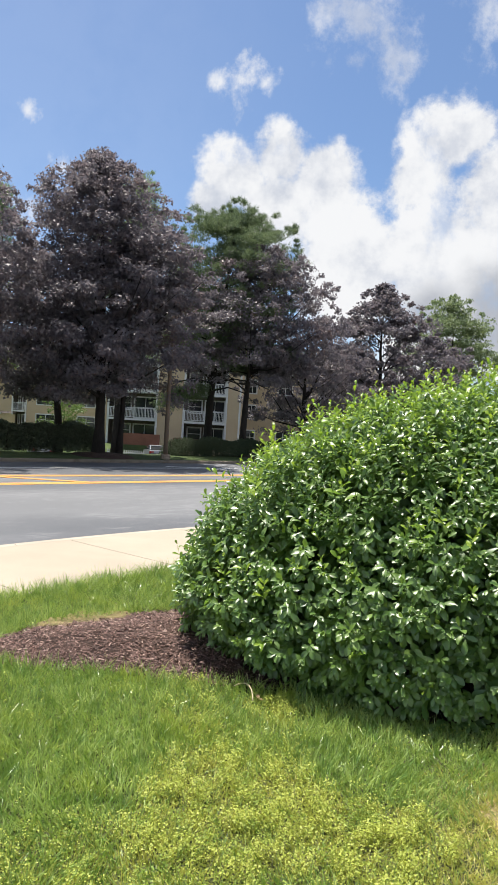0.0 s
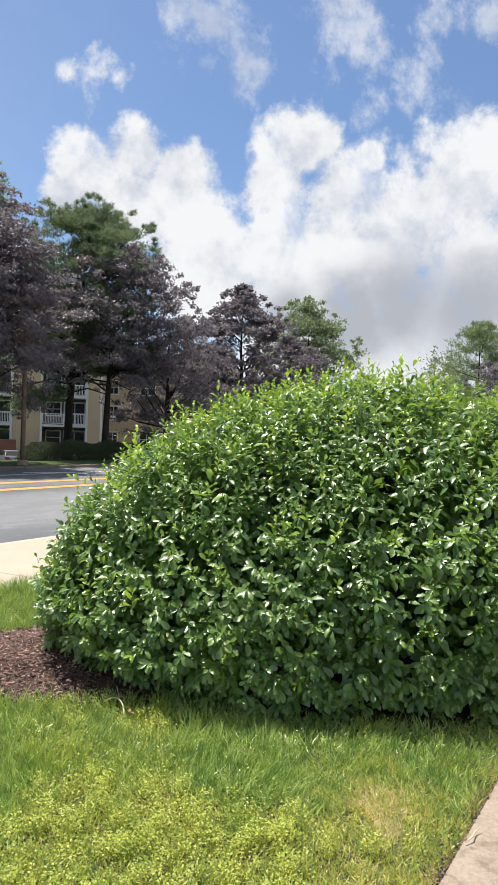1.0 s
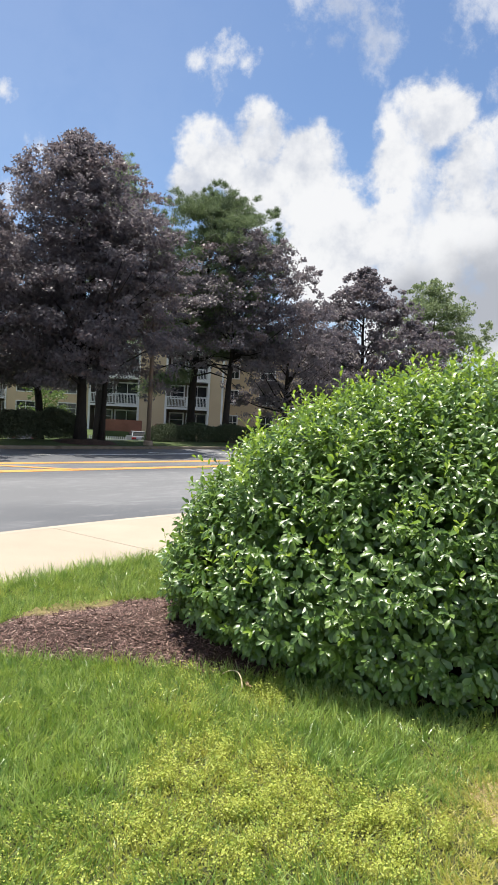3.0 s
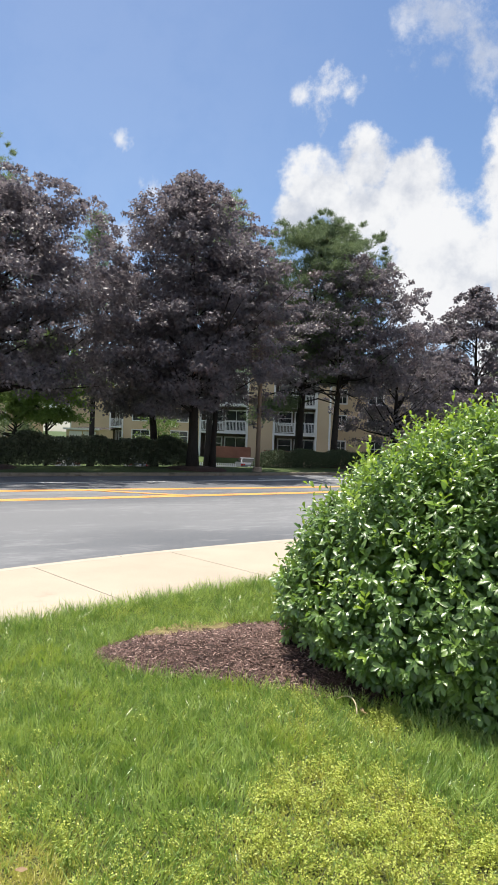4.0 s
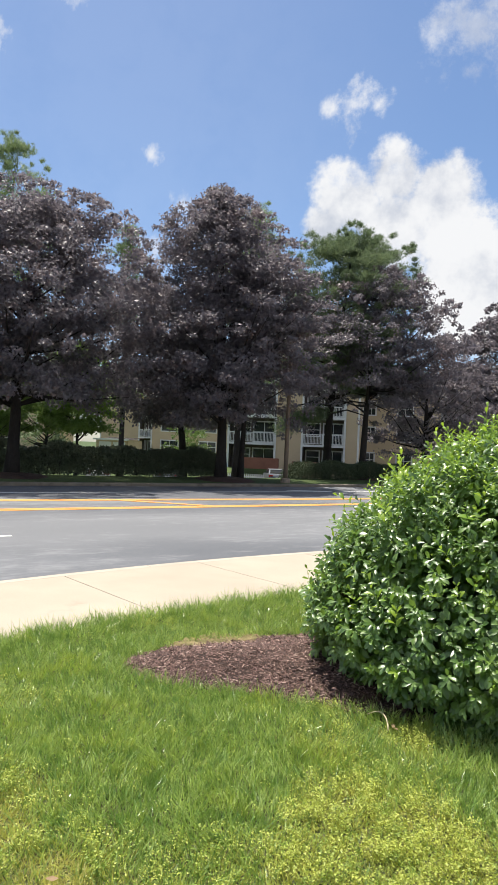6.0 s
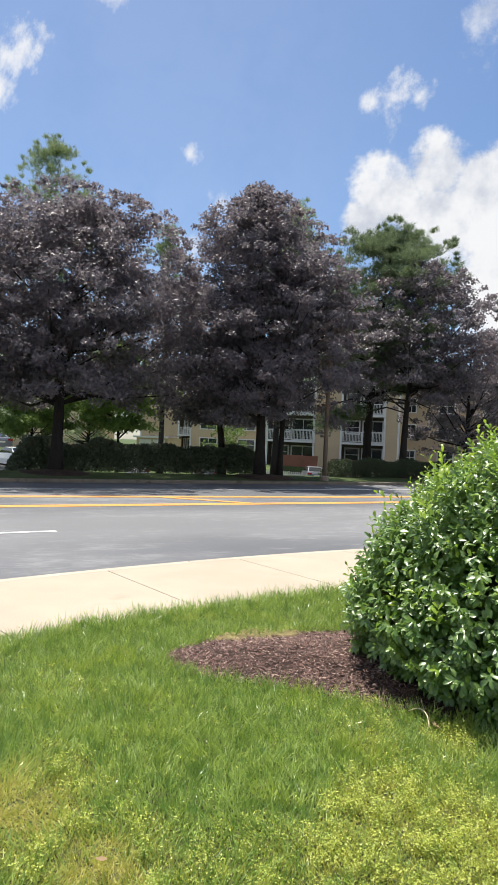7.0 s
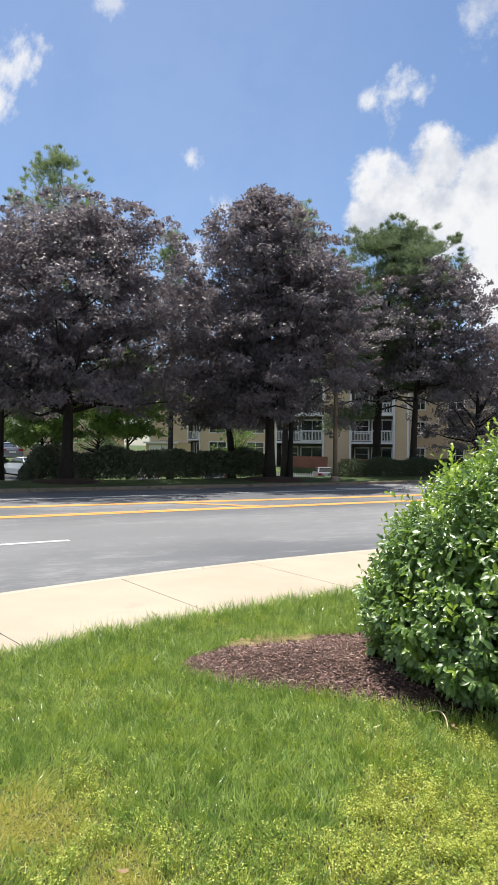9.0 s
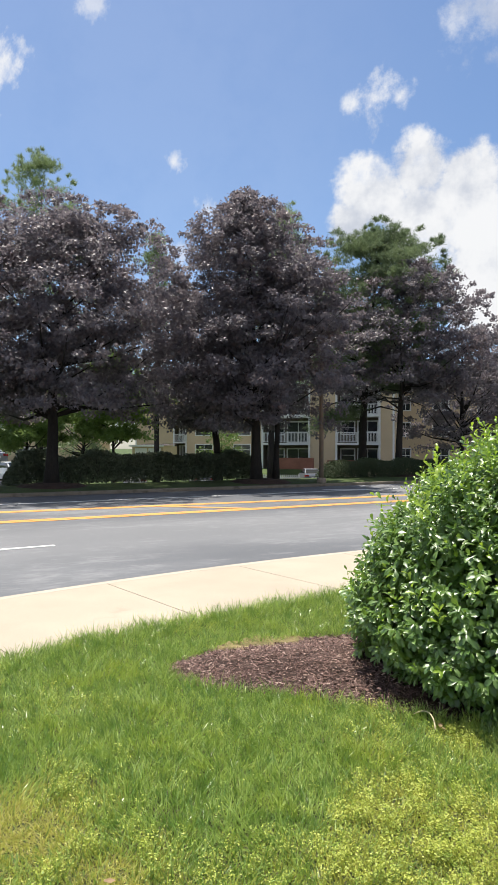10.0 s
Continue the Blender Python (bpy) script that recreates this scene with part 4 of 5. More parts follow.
PURPLE = "dark purple-leaved maple on a mulched verge"
ROW = dict(leaf_size=0.13, clump=0.50, dense=0.75, group="row of maples")
tree("maple_tree", -13.4, 21.0, 0.05, 10.2, 3.3, 4.8, "maple", 140000, 1600, PURPLE, trunk=0.24, seed=11, shape=(0.95, 0.35, 2.6, 0.5), lean=(0.3, 0.25), **ROW)
tree("maple_tree", -7.06, 26.4, 0.05, 12.0, 2.9, 4.3, "maple", 124000, 1300, PURPLE, trunk=0.23, seed=12, shape=(0.85, 0.32, 1.7, 0.72), lean=(-0.4, -0.2), **ROW)
tree("maple_tree", -6.5, 27.6, 0.05, 9.6, 4.2, 3.0, "maple", 30000, 330, PURPLE, trunk=0.14, seed=13, shape=(0.5, 0.5), lean=(0.8, 0.0), **ROW)
tree("maple_tree", -9.4, 28.4, -0.3, 9.2, 2.9, 3.7, "maple", 42000, 460, PURPLE, trunk=0.2, seed=14, shape=(0.7, 0.45), lean=(-1.9, 0.0), **ROW)
tree("maple_tree", -1.6, 34.5, 0.05, 11.1, 4.3, 4.7, "maple", 60000, 640, PURPLE, trunk=0.2, seed=15, shape=(0.62, 0.42, 1.7, 0.75), lean=(0.9, 0.4), layered=11, **ROW)
tree("maple_tree", 1.7, 38.6, -0.1, 9.2, 2.0, 4.2, "maple", 30000, 330, PURPLE, trunk=0.18, seed=21, shape=(0.7, 0.4), layered=9, **ROW)
tree("maple_tree", 4.6, 43.4, -0.4, 7.6, 0.9, 3.3, "maple", 24000, 260, PURPLE, trunk=0.14, seed=22, shape=(0.75, 0.4), **ROW)
ROW["leaf_size"] = 0.19
tree("maple_tree", 7.3, 46.6, 0.0, 12.1, 3.0, 5.4, "maple", 48000, 560, PURPLE, trunk=0.24, seed=16, shape=(0.8, 0.35, 1.5, 0.8), **ROW)
tree("maple_tree", 12.2, 52.0, 0.0, 9.6, 2.6, 4.0, "maple", 20000, 240, PURPLE, trunk=0.22, seed=17, shape=(0.6, 0.4), **ROW)
ROW["leaf_size"] = 0.13
tree("maple_tree", -18.9, 16.6, 0.05, 10.8, 2.6, 4.9, "maple", 50000, 560, PURPLE, trunk=0.22, seed=18, shape=(0.7, 0.45), **ROW)
tree("maple_tree", -19.2, 24.8, -0.3, 9.5, 3.2, 3.8, "maple", 22000, 240, PURPLE, trunk=0.14, seed=19, shape=(0.5, 0.5), **ROW)
tree("maple_tree", 31.0, 50.5, -0.5, 9.2, 1.5, 4.4, "maple", 22000, 190, "distant dark purple-leaved maple", trunk=0.2, seed=20, leaf_size=0.18, shape=(0.7, 0.4))
GREEN = "tall green pine standing behind the maples"
pine = tree("pine_tree", -3.55, 35.4, -0.2, 13.8, 5.2, 4.3, "pine", 56000, 620, GREEN, trunk=0.25, seed=31, leaf_size=0.25, shape=(0.75, 0.6, 2.6, 0.6), lean=(1.0, 0.9), clump=0.5, form="TUFT", bare_to=3.4,
            droop=-0.1, dense=0.85, upright=0.6, ragged=1.4)
FAR_PINE = dict(leaf_size=0.36, clump=0.5, form="TUFT", droop=-0.25, dense=0.8, upright=0.9)
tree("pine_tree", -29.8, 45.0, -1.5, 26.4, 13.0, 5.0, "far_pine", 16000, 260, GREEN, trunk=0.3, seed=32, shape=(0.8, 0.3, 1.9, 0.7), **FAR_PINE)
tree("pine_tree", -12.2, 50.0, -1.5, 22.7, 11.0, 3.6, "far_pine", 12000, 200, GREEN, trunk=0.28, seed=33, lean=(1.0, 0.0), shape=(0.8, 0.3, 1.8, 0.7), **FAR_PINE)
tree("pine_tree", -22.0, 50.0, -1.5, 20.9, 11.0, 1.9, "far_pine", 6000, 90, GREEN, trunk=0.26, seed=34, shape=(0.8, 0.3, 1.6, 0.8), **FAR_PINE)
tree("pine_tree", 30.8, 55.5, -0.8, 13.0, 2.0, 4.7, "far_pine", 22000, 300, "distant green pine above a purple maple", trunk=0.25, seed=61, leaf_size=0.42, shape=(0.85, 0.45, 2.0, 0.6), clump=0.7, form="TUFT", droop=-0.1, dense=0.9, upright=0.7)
tree("bare_tree", 28.6, 60.0, -0.8, 11.5, 7.0, 1.6, "green_leaf", 700, 60, "distant thin sparsely leaved young tree", trunk=0.1, seed=36, leaf_size=0.2, shape=(0.5, 0.3), form="SMALL")
tree("green_tree", 16.4, 62.0, -0.5, 15.4, 3.0, 4.9, "hazy_leaf", 46000, 480, "light green leafy tree beyond the maples", trunk=0.2, seed=37, leaf_size=0.24, shape=(0.6, 0.5), clump=0.7, dense=0.7, form="SMALL")
tree("green_tree", -19.4, 37.4, -1.7, 9.2, 4.0, 3.3, "shade_leaf", 42000, 260, "small bright green tree in the car park", trunk=0.12, seed=38, leaf_size=0.19, shape=(0.6, 0.4), form="SMALL")
tree("green_tree", -25.2, 36.6, -1.3, 8.6, 3.0, 3.9, "shade_leaf", 34000, 220, "small bright green tree in the car park", trunk=0.12, seed=39, leaf_size=0.2, shape=(0.6, 0.4), form="SMALL")
tree("green_tree", -17.0, 52.0, -1.5, 4.8, 1.0, 2.6, "green_leaf", 7000, 80, "small yellow-green tree by the building", trunk=0.1, seed=40, leaf_size=0.16, shape=(0.6, 0.4), form="SMALL")


def low_boughs():
    """Bare and half-dead low boughs of the pine, and one drooping green spray."""
    r = random.Random(77)
    for z, az, reach, drop in ((4.6, 80, 3.4, 0.5), (4.1, 95, 3.2, 0.3), (3.7, 70, 2.6, 0.6), (4.1, -95, 2.9, 0.9), (3.8, -80, 2.4, 0.9), (5.4, 60, 3.6, 0.2)):
        d = Vector((math.sin(radians(az)), math.cos(radians(az)) - 0.25, 0))
        s0 = Vector((0.1, 0.1, z))
        bm = bmesh.new()
        pts = [s0 + d * reach * f + Vector((0, 0, 0.35 * math.sin(f * 3.1) - drop * f * f)) for f in (0, 0.35, 0.7, 1.0)]
        tube(bm, pts, [0.05, 0.04, 0.028, 0.012], 6)
        part("limb", bm, "bark", pine, "", True)
    g = np.random.default_rng(5)
    k = 2600
    f = g.uniform(0.15, 1.0, k)
    p = np.c_[0.1 - 2.5 * f, 0.1 - 0.9 * f, 3.75 - 0.9 * f * f] + g.normal(size=(k, 3)) * (0.3, 0.5, 0.22)
    v, fc = scatter(TUFT, TUFT_T, p, g.normal(size=(k, 3)) + (-0.5, -0.3, -0.3), g.normal(size=(k, 3)), g.uniform(0.15, 0.26, k))
    tagged(mesh_object("low_spray", mesh_arrays("low_spray", v, fc), "pine", pine, "drooping dark green needle spray"), kind="stuff")


low_boughs()
for i, (tx, ty, th) in enumerate(((22.0, 78.0, 11.5), (30.0, 84.0, 11.0), (40.0, 80.0, 13.0), (-52.0, 62.0, 12.0), (-44.0, 56.0, 11.0), (-38.0, 66.0, 9.5), (-60.0, 50.0, 12.0))):
    tree("green_tree", tx, ty, -0.8, th, 1.5, 5.0, "hazy_leaf", 7000, 80, "distant green tree on the skyline", trunk=0.25, seed=50 + i, leaf_size=0.32, shape=(0.7, 0.45), clump=0.8, form="SMALL")


# ---------------------------------------------------------------- hedges, bark rings
def hedge(a, b, z, height, depth, count, seed, label, leaf=(0.06, 0.13), tone="hedge"):
    r = np.random.default_rng(seed)
    a, b = Vector(a), Vector(b)
    along = (b - a)
    ln = along.length
    along.normalize()
    side = Vector((-along.y, along.x))
    mid = (a + b) / 2
    base = thing("hedge", mid.x, mid.y, z, label, "hedge")
    t = r.uniform(-ln / 2, ln / 2, count)
    h = np.array([height * (0.84 + 0.26 * noise.noise((q * 0.8, seed, 0)) + 0.1 * noise.noise((q * 2.5, seed, 4))) for q in t])
    w = r.uniform(-1, 1, count)
    f = r.uniform(0, 1, count) ** 0.7
    end = np.clip((ln / 2 - np.abs(t)) / 0.5, 0.05, 1) ** 0.5
    zz = f * h * end
    bulge = (1 - np.clip((f - 0.6) / 0.4, 0, 1) ** 2 * 0.6)
    p = np.c_[t * along.x + side.x * w * depth / 2 * bulge, t * along.y + side.y * w * depth / 2 * bulge, zz]
    v, fc = scatter(SMALL, SMALL_T, p, r.normal(size=(count, 3)), r.normal(size=(count, 3)) * 0.6 + (0, 0, 0.7), r.uniform(*leaf, count))
    tagged(mesh_object("foliage", mesh_arrays("hedge_foliage", v, fc), tone, base), kind="stuff")
    bm = bmesh.new()
    rr = random.Random(seed)
    for k in range(int(ln * 3)):
        q = rr.uniform(-ln / 2 + 0.3, ln / 2 - 0.3)
        foot = Vector((along.x * q, along.y * q, 0.0)) + Vector((side.x, side.y, 0)) * rr.uniform(-0.2, 0.2) * depth
        tube(bm, [foot, foot + Vector((rr.uniform(-0.3, 0.3), rr.uniform(-0.3, 0.3), height * 0.75))], [0.025, 0.008], 5)
    tagged(part("stemwork", bm, "bark", base), kind="stuff")


hedge((-15.6, 21.3), (-7.9, 29.2), 0.05, 1.4, 1.5, 60000, 3, "long dark green hedge beside the road verge", (0.06, 0.115), "loose_hedge")
hedge((-22.0, 14.5), (-16.8, 20.0), 0.05, 1.3, 1.5, 20000, 4, "dark green hedge beside the road verge", (0.06, 0.115), "loose_hedge")
hedge((-4.9, 30.6), (1.5, 37.2), 0.05, 1.0, 1.5, 40000, 5, "clipped dark green hedge behind the street pole", (0.045, 0.085))
hedge((3.5, 39.5), (20.0, 56.0), 0.05, 1.1, 1.6, 24000, 6, "dark green hedge under the maples")


def bark_ring(x, y, rad, label):
    bm = bmesh.new()
    rows = []
    for q in range(5):
        rr = rad * (q / 4) if q else 0.02
        rows.append([bm.verts.new((x + math.cos(a) * rr * (1 + 0.1 * noise.noise((x + math.cos(a), math.sin(a), 1))), y + math.sin(a) * rr, 0.09 + 0.14 * (1 - q / 4) - (0.12 if q == 4 else 0)))
                     for a in (2 * math.pi * k / 20 for k in range(20))])
    for r0, r1 in zip(rows, rows[1:]):
        for k in range(20):
            bm.faces.new((r0[k], r1[k], r1[(k + 1) % 20], r0[(k + 1) % 20]))
    bm.faces.new(rows[0])
    tagged(part("mulch_ring", bm, "mulch", None, "", True), label, "mulch bed", kind="structure")


for x, y, rad in ((-13.4, 21.0, 1.5), (-7.0, 26.6, 1.5), (-18.9, 16.6, 1.5), (-1.6, 34.5, 1.4), (7.3, 46.6, 1.4)):
    bark_ring(x, y, rad, "dark mulch ring at a maple trunk")


# ---------------------------------------------------------------- apartment building
def wall_with_holes(x0, x1, z0, z1, y, depth, holes):
    """A wall along x with square holes (x0, x1, z0, z1) through it, cut on the lines of the holes."""
    xs = sorted({x0, x1, *(h[0] for h in holes), *(h[1] for h in holes)})
    zs = sorted({z0, z1, *(h[2] for h in holes), *(h[3] for h in holes)})
    bm = bmesh.new()
    for xa, xb in zip(xs, xs[1:]):
        for za, zb in zip(zs, zs[1:]):
            cx, cz = (xa + xb) / 2, (za + zb) / 2
            if any(h[0] < cx < h[1] and h[2] < cz < h[3] for h in holes):
                continue
            box(bm, (xa, y, za), (xb, y + depth, zb))
    bmesh.ops.remove_doubles(bm, verts=bm.verts[:], dist=0.001)
    return bm


def siding_boards(x0, x1, z0, z1, y, holes, step=0.18):
    """Lapped boards in front of a wall, broken at the holes."""
    bm = bmesh.new()
    z = z0
    while z < z1 - 0.02:
        zt = min(z1, z + step)
        spans = [(x0, x1)]
        for h in holes:
            if h[2] < zt - 0.01 and h[3] > z + 0.01:
                cut = []
                for a, b in spans:
                    if h[1] <= a or h[0] >= b:
                        cut.append((a, b))
                    else:
                        if h[0] > a:
                            cut.append((a, h[0]))
                        if h[1] < b:
                            cut.append((h[1], b))
                spans = cut
        for a, b in spans:
            vs = [bm.verts.new(c) for c in ((a, y - 0.035, z), (b, y - 0.035, z), (b, y - 0.008, zt), (a, y - 0.008, zt), (a, y, z), (b, y, z))]
            bm.faces.new((vs[0], vs[1], vs[2], vs[3]))
            bm.faces.new((vs[4], vs[5], vs[1], vs[0]))
        z = zt
    return bm


def window(parent, x0, x1, z0, z1, y, bars=1, name="window"):
    """A window in the wall's face: frame, panes, bars."""
    w = 0.13
    frame_bm = boxes(((x0 - w, y - 0.07, z0 - w), (x0, y + 0.06, z1 + w)), ((x1, y - 0.07, z0 - w), (x1 + w, y + 0.06, z1 + w)),
                     ((x0, y - 0.07, z1), (x1, y + 0.06, z1 + w)), ((x0, y - 0.09, z0 - w), (x1, y + 0.06, z0)))
    fr = part(name, frame_bm, "trim", parent, "white framed window")
    xs = [x0 + (x1 - x0) * i / (bars + 1) for i in range(bars + 2)]
    for a, b in zip(xs, xs[1:]):
        part("pane", boxes(((a + 0.025, y + 0.02, z0 + 0.01), (b - 0.025, y + 0.03, z1 - 0.01))), "glass", fr)
    for xm in xs[1:-1]:
        part("mullion", boxes(((xm - 0.03, y - 0.02, z0), (xm + 0.03, y + 0.05, z1))), "trim", fr)
    part("meeting_rail", boxes(((x0, y - 0.015, (z0 + z1) / 2 - 0.03), (x1, y + 0.018, (z0 + z1) / 2 + 0.03))), "trim", fr)
    return fr


def balcony(parent, x0, x1, z, y, rail=True):
    """A deck with a white front edge and a slatted rail, its recess behind."""
    deck = part("balcony", boxes(((x0, y - 0.35, z - 0.22), (x1, y + 1.6, z))), "trim", parent, "recessed balcony with white deck edge")
    if rail:
        part("top_rail", boxes(((x0 + 0.02, y - 0.3, z + 0.98), (x1 - 0.02, y - 0.22, z + 1.06))), "trim", deck)
        part("bottom_rail", boxes(((x0 + 0.02, y - 0.29, z + 0.08), (x1 - 0.02, y - 0.23, z + 0.13))), "trim", deck)
        n = int((x1 - x0) / 0.15)
        for i in range(n + 1):
            xx = x0 + 0.04 + (x1 - x0 - 0.08) * i / n
            box_w = 0.045 if i in (0, n, n // 2) else 0.02
            rail_bm = boxes(((xx - box_w, y - 0.28, z + 0.13), (xx + box_w, y - 0.24, z + 0.98)))
            me = bpy.data.meshes.new("baluster")
            rail_bm.to_mesh(me)
            rail_bm.free()
            mesh_object("baluster", me, "trim", deck)
    return deck


def apartment_block(ox, oy, oz, x0, x1, floors, stacks, wins, label, returns=True, storey=2.8, depth=11.0, gable=False, turn=0.0):
    """stacks: (x0, x1) columns of recessed balconies; wins: (x0, x1) columns of windows."""
    base = thing("apartment_building", ox, oy, oz, label, "building", "apartment blocks")
    base.rotation_euler = (0, 0, turn)
    top = floors * storey + 0.3
    holes, winlist = [], []
    for a, b in stacks:
        holes.append((a, b, 0.05, top - 0.5))
    for a, b in wins:
        for k in range(floors):
            h = (a, b, k * storey + 0.95, k * storey + 2.35)
            holes.append(h)
            winlist.append(h)
    part("wall", wall_with_holes(x0, x1, -0.6, top, 0.0, 0.25, holes), "siding", base, "tan lapped siding front")
    part("siding", siding_boards(x0, x1, -0.3, top, 0.0, holes), "siding", base, "tan horizontal lap siding")
    part("side_wall", boxes(((x0, 0.25, -0.6), (x0 + 0.25, depth, top))), "siding", base)
    part("side_wall", boxes(((x1 - 0.25, 0.25, -0.6), (x1, depth, top))), "siding", base)
    part("back_wall", boxes(((x0 + 0.25, depth - 0.25, -0.6), (x1 - 0.25, depth, top))), "siding", base)
    for xx in (x0, x1):
        part("corner_board", boxes(((xx - 0.09, -0.07, -0.4), (xx + 0.09, 0.0, top))), "trim", base)
    bm = bmesh.new()
    ym, zr = depth / 2, top + 3.2
    e = 0.55
    vs = [bm.verts.new(c) for c in ((x0 - e, -e, top), (x1 + e, -e, top), (x1 + e, depth + e, top), (x0 - e, depth + e, top), (x0 - e, ym, zr), (x1 + e, ym, zr))]
    for q in ((0, 1, 5, 4), (2, 3, 4, 5), (0, 4, 3), (1, 2, 5), (3, 2, 1, 0)):
        bm.faces.new([vs[i] for i in q])
    part("roof", bm, "roof", base, "dark shingled pitched roof")
    part("eave_board", boxes(((x0 - e, -e - 0.03, top - 0.2), (x1 + e, -e, top))), "trim", base)
    for h in winlist:
        window(base, *h, 0.0)
    for a, b in stacks:
        part("recess", boxes(((a, 1.6, 0.0), (b, 1.7, top - 0.5)), ((a - 0.1, 0.25, 0.0), (a, 1.7, top - 0.5)), ((b, 0.25, 0.0), (b + 0.1, 1.7, top - 0.5))), "dark", base, "balcony recess with shade in its wall colour")
        for xx in (a, b):
            part("post", boxes(((xx - 0.1, -0.12, 0.0), (xx + 0.1, 0.0, top - 0.5))), "trim", base)
        for k in range(floors):
            z = k * storey
            if k:
                balcony(base, a + 0.1, b - 0.1, z, 0.0)
            mid = (a + b) / 2
            window(base, mid - 0.1, b - 0.35, z + 0.15, z + 2.15, 1.55, 1, "patio_door")
            window(base, a + 0.3, mid - 0.55, z + 0.95, z + 2.15, 1.55, 0)
    return base


main_block = apartment_block(-11.85, 65.0, -0.75, -5.3, 8.35, 4, [(-4.9, 0.0), (2.75, 7.0)], [], "four-storey tan sided apartment block with white balconies")
part("garden_wall", boxes(((-2.9, -3.2, 0.2), (1.0, -2.95, 1.3)), bevel=0.02), "brick", main_block, "low red brick patio wall")
part("garden_wall", boxes(((2.3, -3.2, 0.1), (6.9, -2.95, 1.1)), bevel=0.02), "brick", main_block, "low red brick patio wall")
apartment_block(-3.2, 72.0, -0.9, -0.3, 14.0, 3, [(8.0, 11.5)], [(0.15, 1.05), (3.5, 5.0)], "tan sided apartment wing set back in shade")
left_block = apartment_block(-36.0, 88.0, -0.35, -6.0, 18.0, 3, [(0.0, 1.9)], [(3.4, 5.9), (9.1, 11.5)], "tan sided apartment block behind the car park")
left_far = apartment_block(-64.0, 84.0, -0.9, -14.0, 14.0, 3, [(-2.0, 2.0)], [(4.5, 6.5), (9.0, 11.0), (-8, -6)], "tan sided apartment block behind the small trees")


def annex():
    """A low white-doored outbuilding with a mono-pitch roof."""
    base = thing("garage", -33.6, 75.0, -1.0, "low tan outbuilding with white doors and grey roof", "garage")
    part("wall", boxes(((-2.75, 0, -0.4), (1.5, 4.5, 2.75))), "siding", base)
    bm = bmesh.new()
    vs = [bm.verts.new(c) for c in ((-3.0, -0.4, 2.75), (1.75, -0.4, 2.75), (1.75, 4.8, 3.1), (-3.0, 4.8, 3.1))]
    bm.faces.new(vs)
    bmesh.ops.solidify(bm, geom=bm.faces[:], thickness=-0.18)
    part("roof", bm, "roof", base, "grey shingled lean-to roof")
    part("fascia", boxes(((-3.0, -0.47, 2.68), (1.75, -0.41, 2.9))), "trim", base)
    for k in range(2):
        part("door", boxes(((-2.35 + k * 1.85, -0.05, 0.0), (-0.7 + k * 1.85, 0.0, 2.5)), bevel=0.01), "trim", base, "white panel door")


annex()


# ---------------------------------------------------------------- street pole, lamp, sign
def street_pole():
    base = thing("street_pole", -4.49, 27.54, 0.06, "tall brown weathered street pole on a concrete foot", "street pole")
    bm = bmesh.new()
    tube(bm, [(0, 0, 0.1), (0, 0, 3.5), (0.02, 0, 7.6)], [0.1, 0.085, 0.06], 12)
    part("pole", bm, "pole", base, "", True)
    bm = bmesh.new()
    tube(bm, [(0, 0, -0.2), (0, 0, 0.12), (0, 0, 0.16)], [0.21, 0.2, 0.17], 14)
    part("footing", bm, "kerb", base, "round concrete footing")


street_pole()


def lot_lamp():
    x, y = 8.77, 13.63
    base = thing("lot_lamp", x, y, -0.02, "tall grey parking lot lamp with a box head", "street lamp")
    bm = bmesh.new()
    tube(bm, [(0, 0, 0.45), (0, 0, 4.0), (0, 0, 8.62)], [0.066, 0.06, 0.052], 12)
    part("pole", bm, "metal", base, "", True)
    bm = bmesh.new()
    tube(bm, [(0, 0, -0.1), (0, 0, 0.42), (0, 0, 0.46)], [0.26, 0.26, 0.22], 16)
    part("footing", bm, "kerb", base, "round concrete footing")
    way = Vector((-0.86, 0.42, 0)).normalized()
    m = Matrix.Translation((0, 0, 8.5)) @ Matrix.Rotation(math.atan2(way.y, way.x), 4, "Z")
    part("arm", boxes(((0.0, -0.03, -0.03), (0.14, 0.03, 0.03)), m=m), "metal", base)
    head = part("lamp_head", boxes(((0.12, -0.2, -0.11), (0.78, 0.2, 0.11)), m=m, bevel=0.02), "lamp_body", base, "grey-green box lamp head")
    part("lens", boxes(((0.18, -0.15, -0.125), (0.72, 0.15, -0.108)), m=m), "glass", head)


lot_lamp()


def lettering(text, size, z, x, parent, mat="sign_black"):
    cu = bpy.data.curves.new("lettering", "FONT")
    cu.body, cu.size, cu.align_x, cu.extrude = text, size, "CENTER", 0.002
    tmp = bpy.data.objects.new("lettering", cu)
    me = bpy.data.meshes.new_from_object(tmp)
    bpy.data.objects.remove(tmp)
    ob = mesh_object("lettering", me, mat, parent)
    ob.matrix_basis = pose(x, -0.008, z, 90, 0, 0)
    return ob


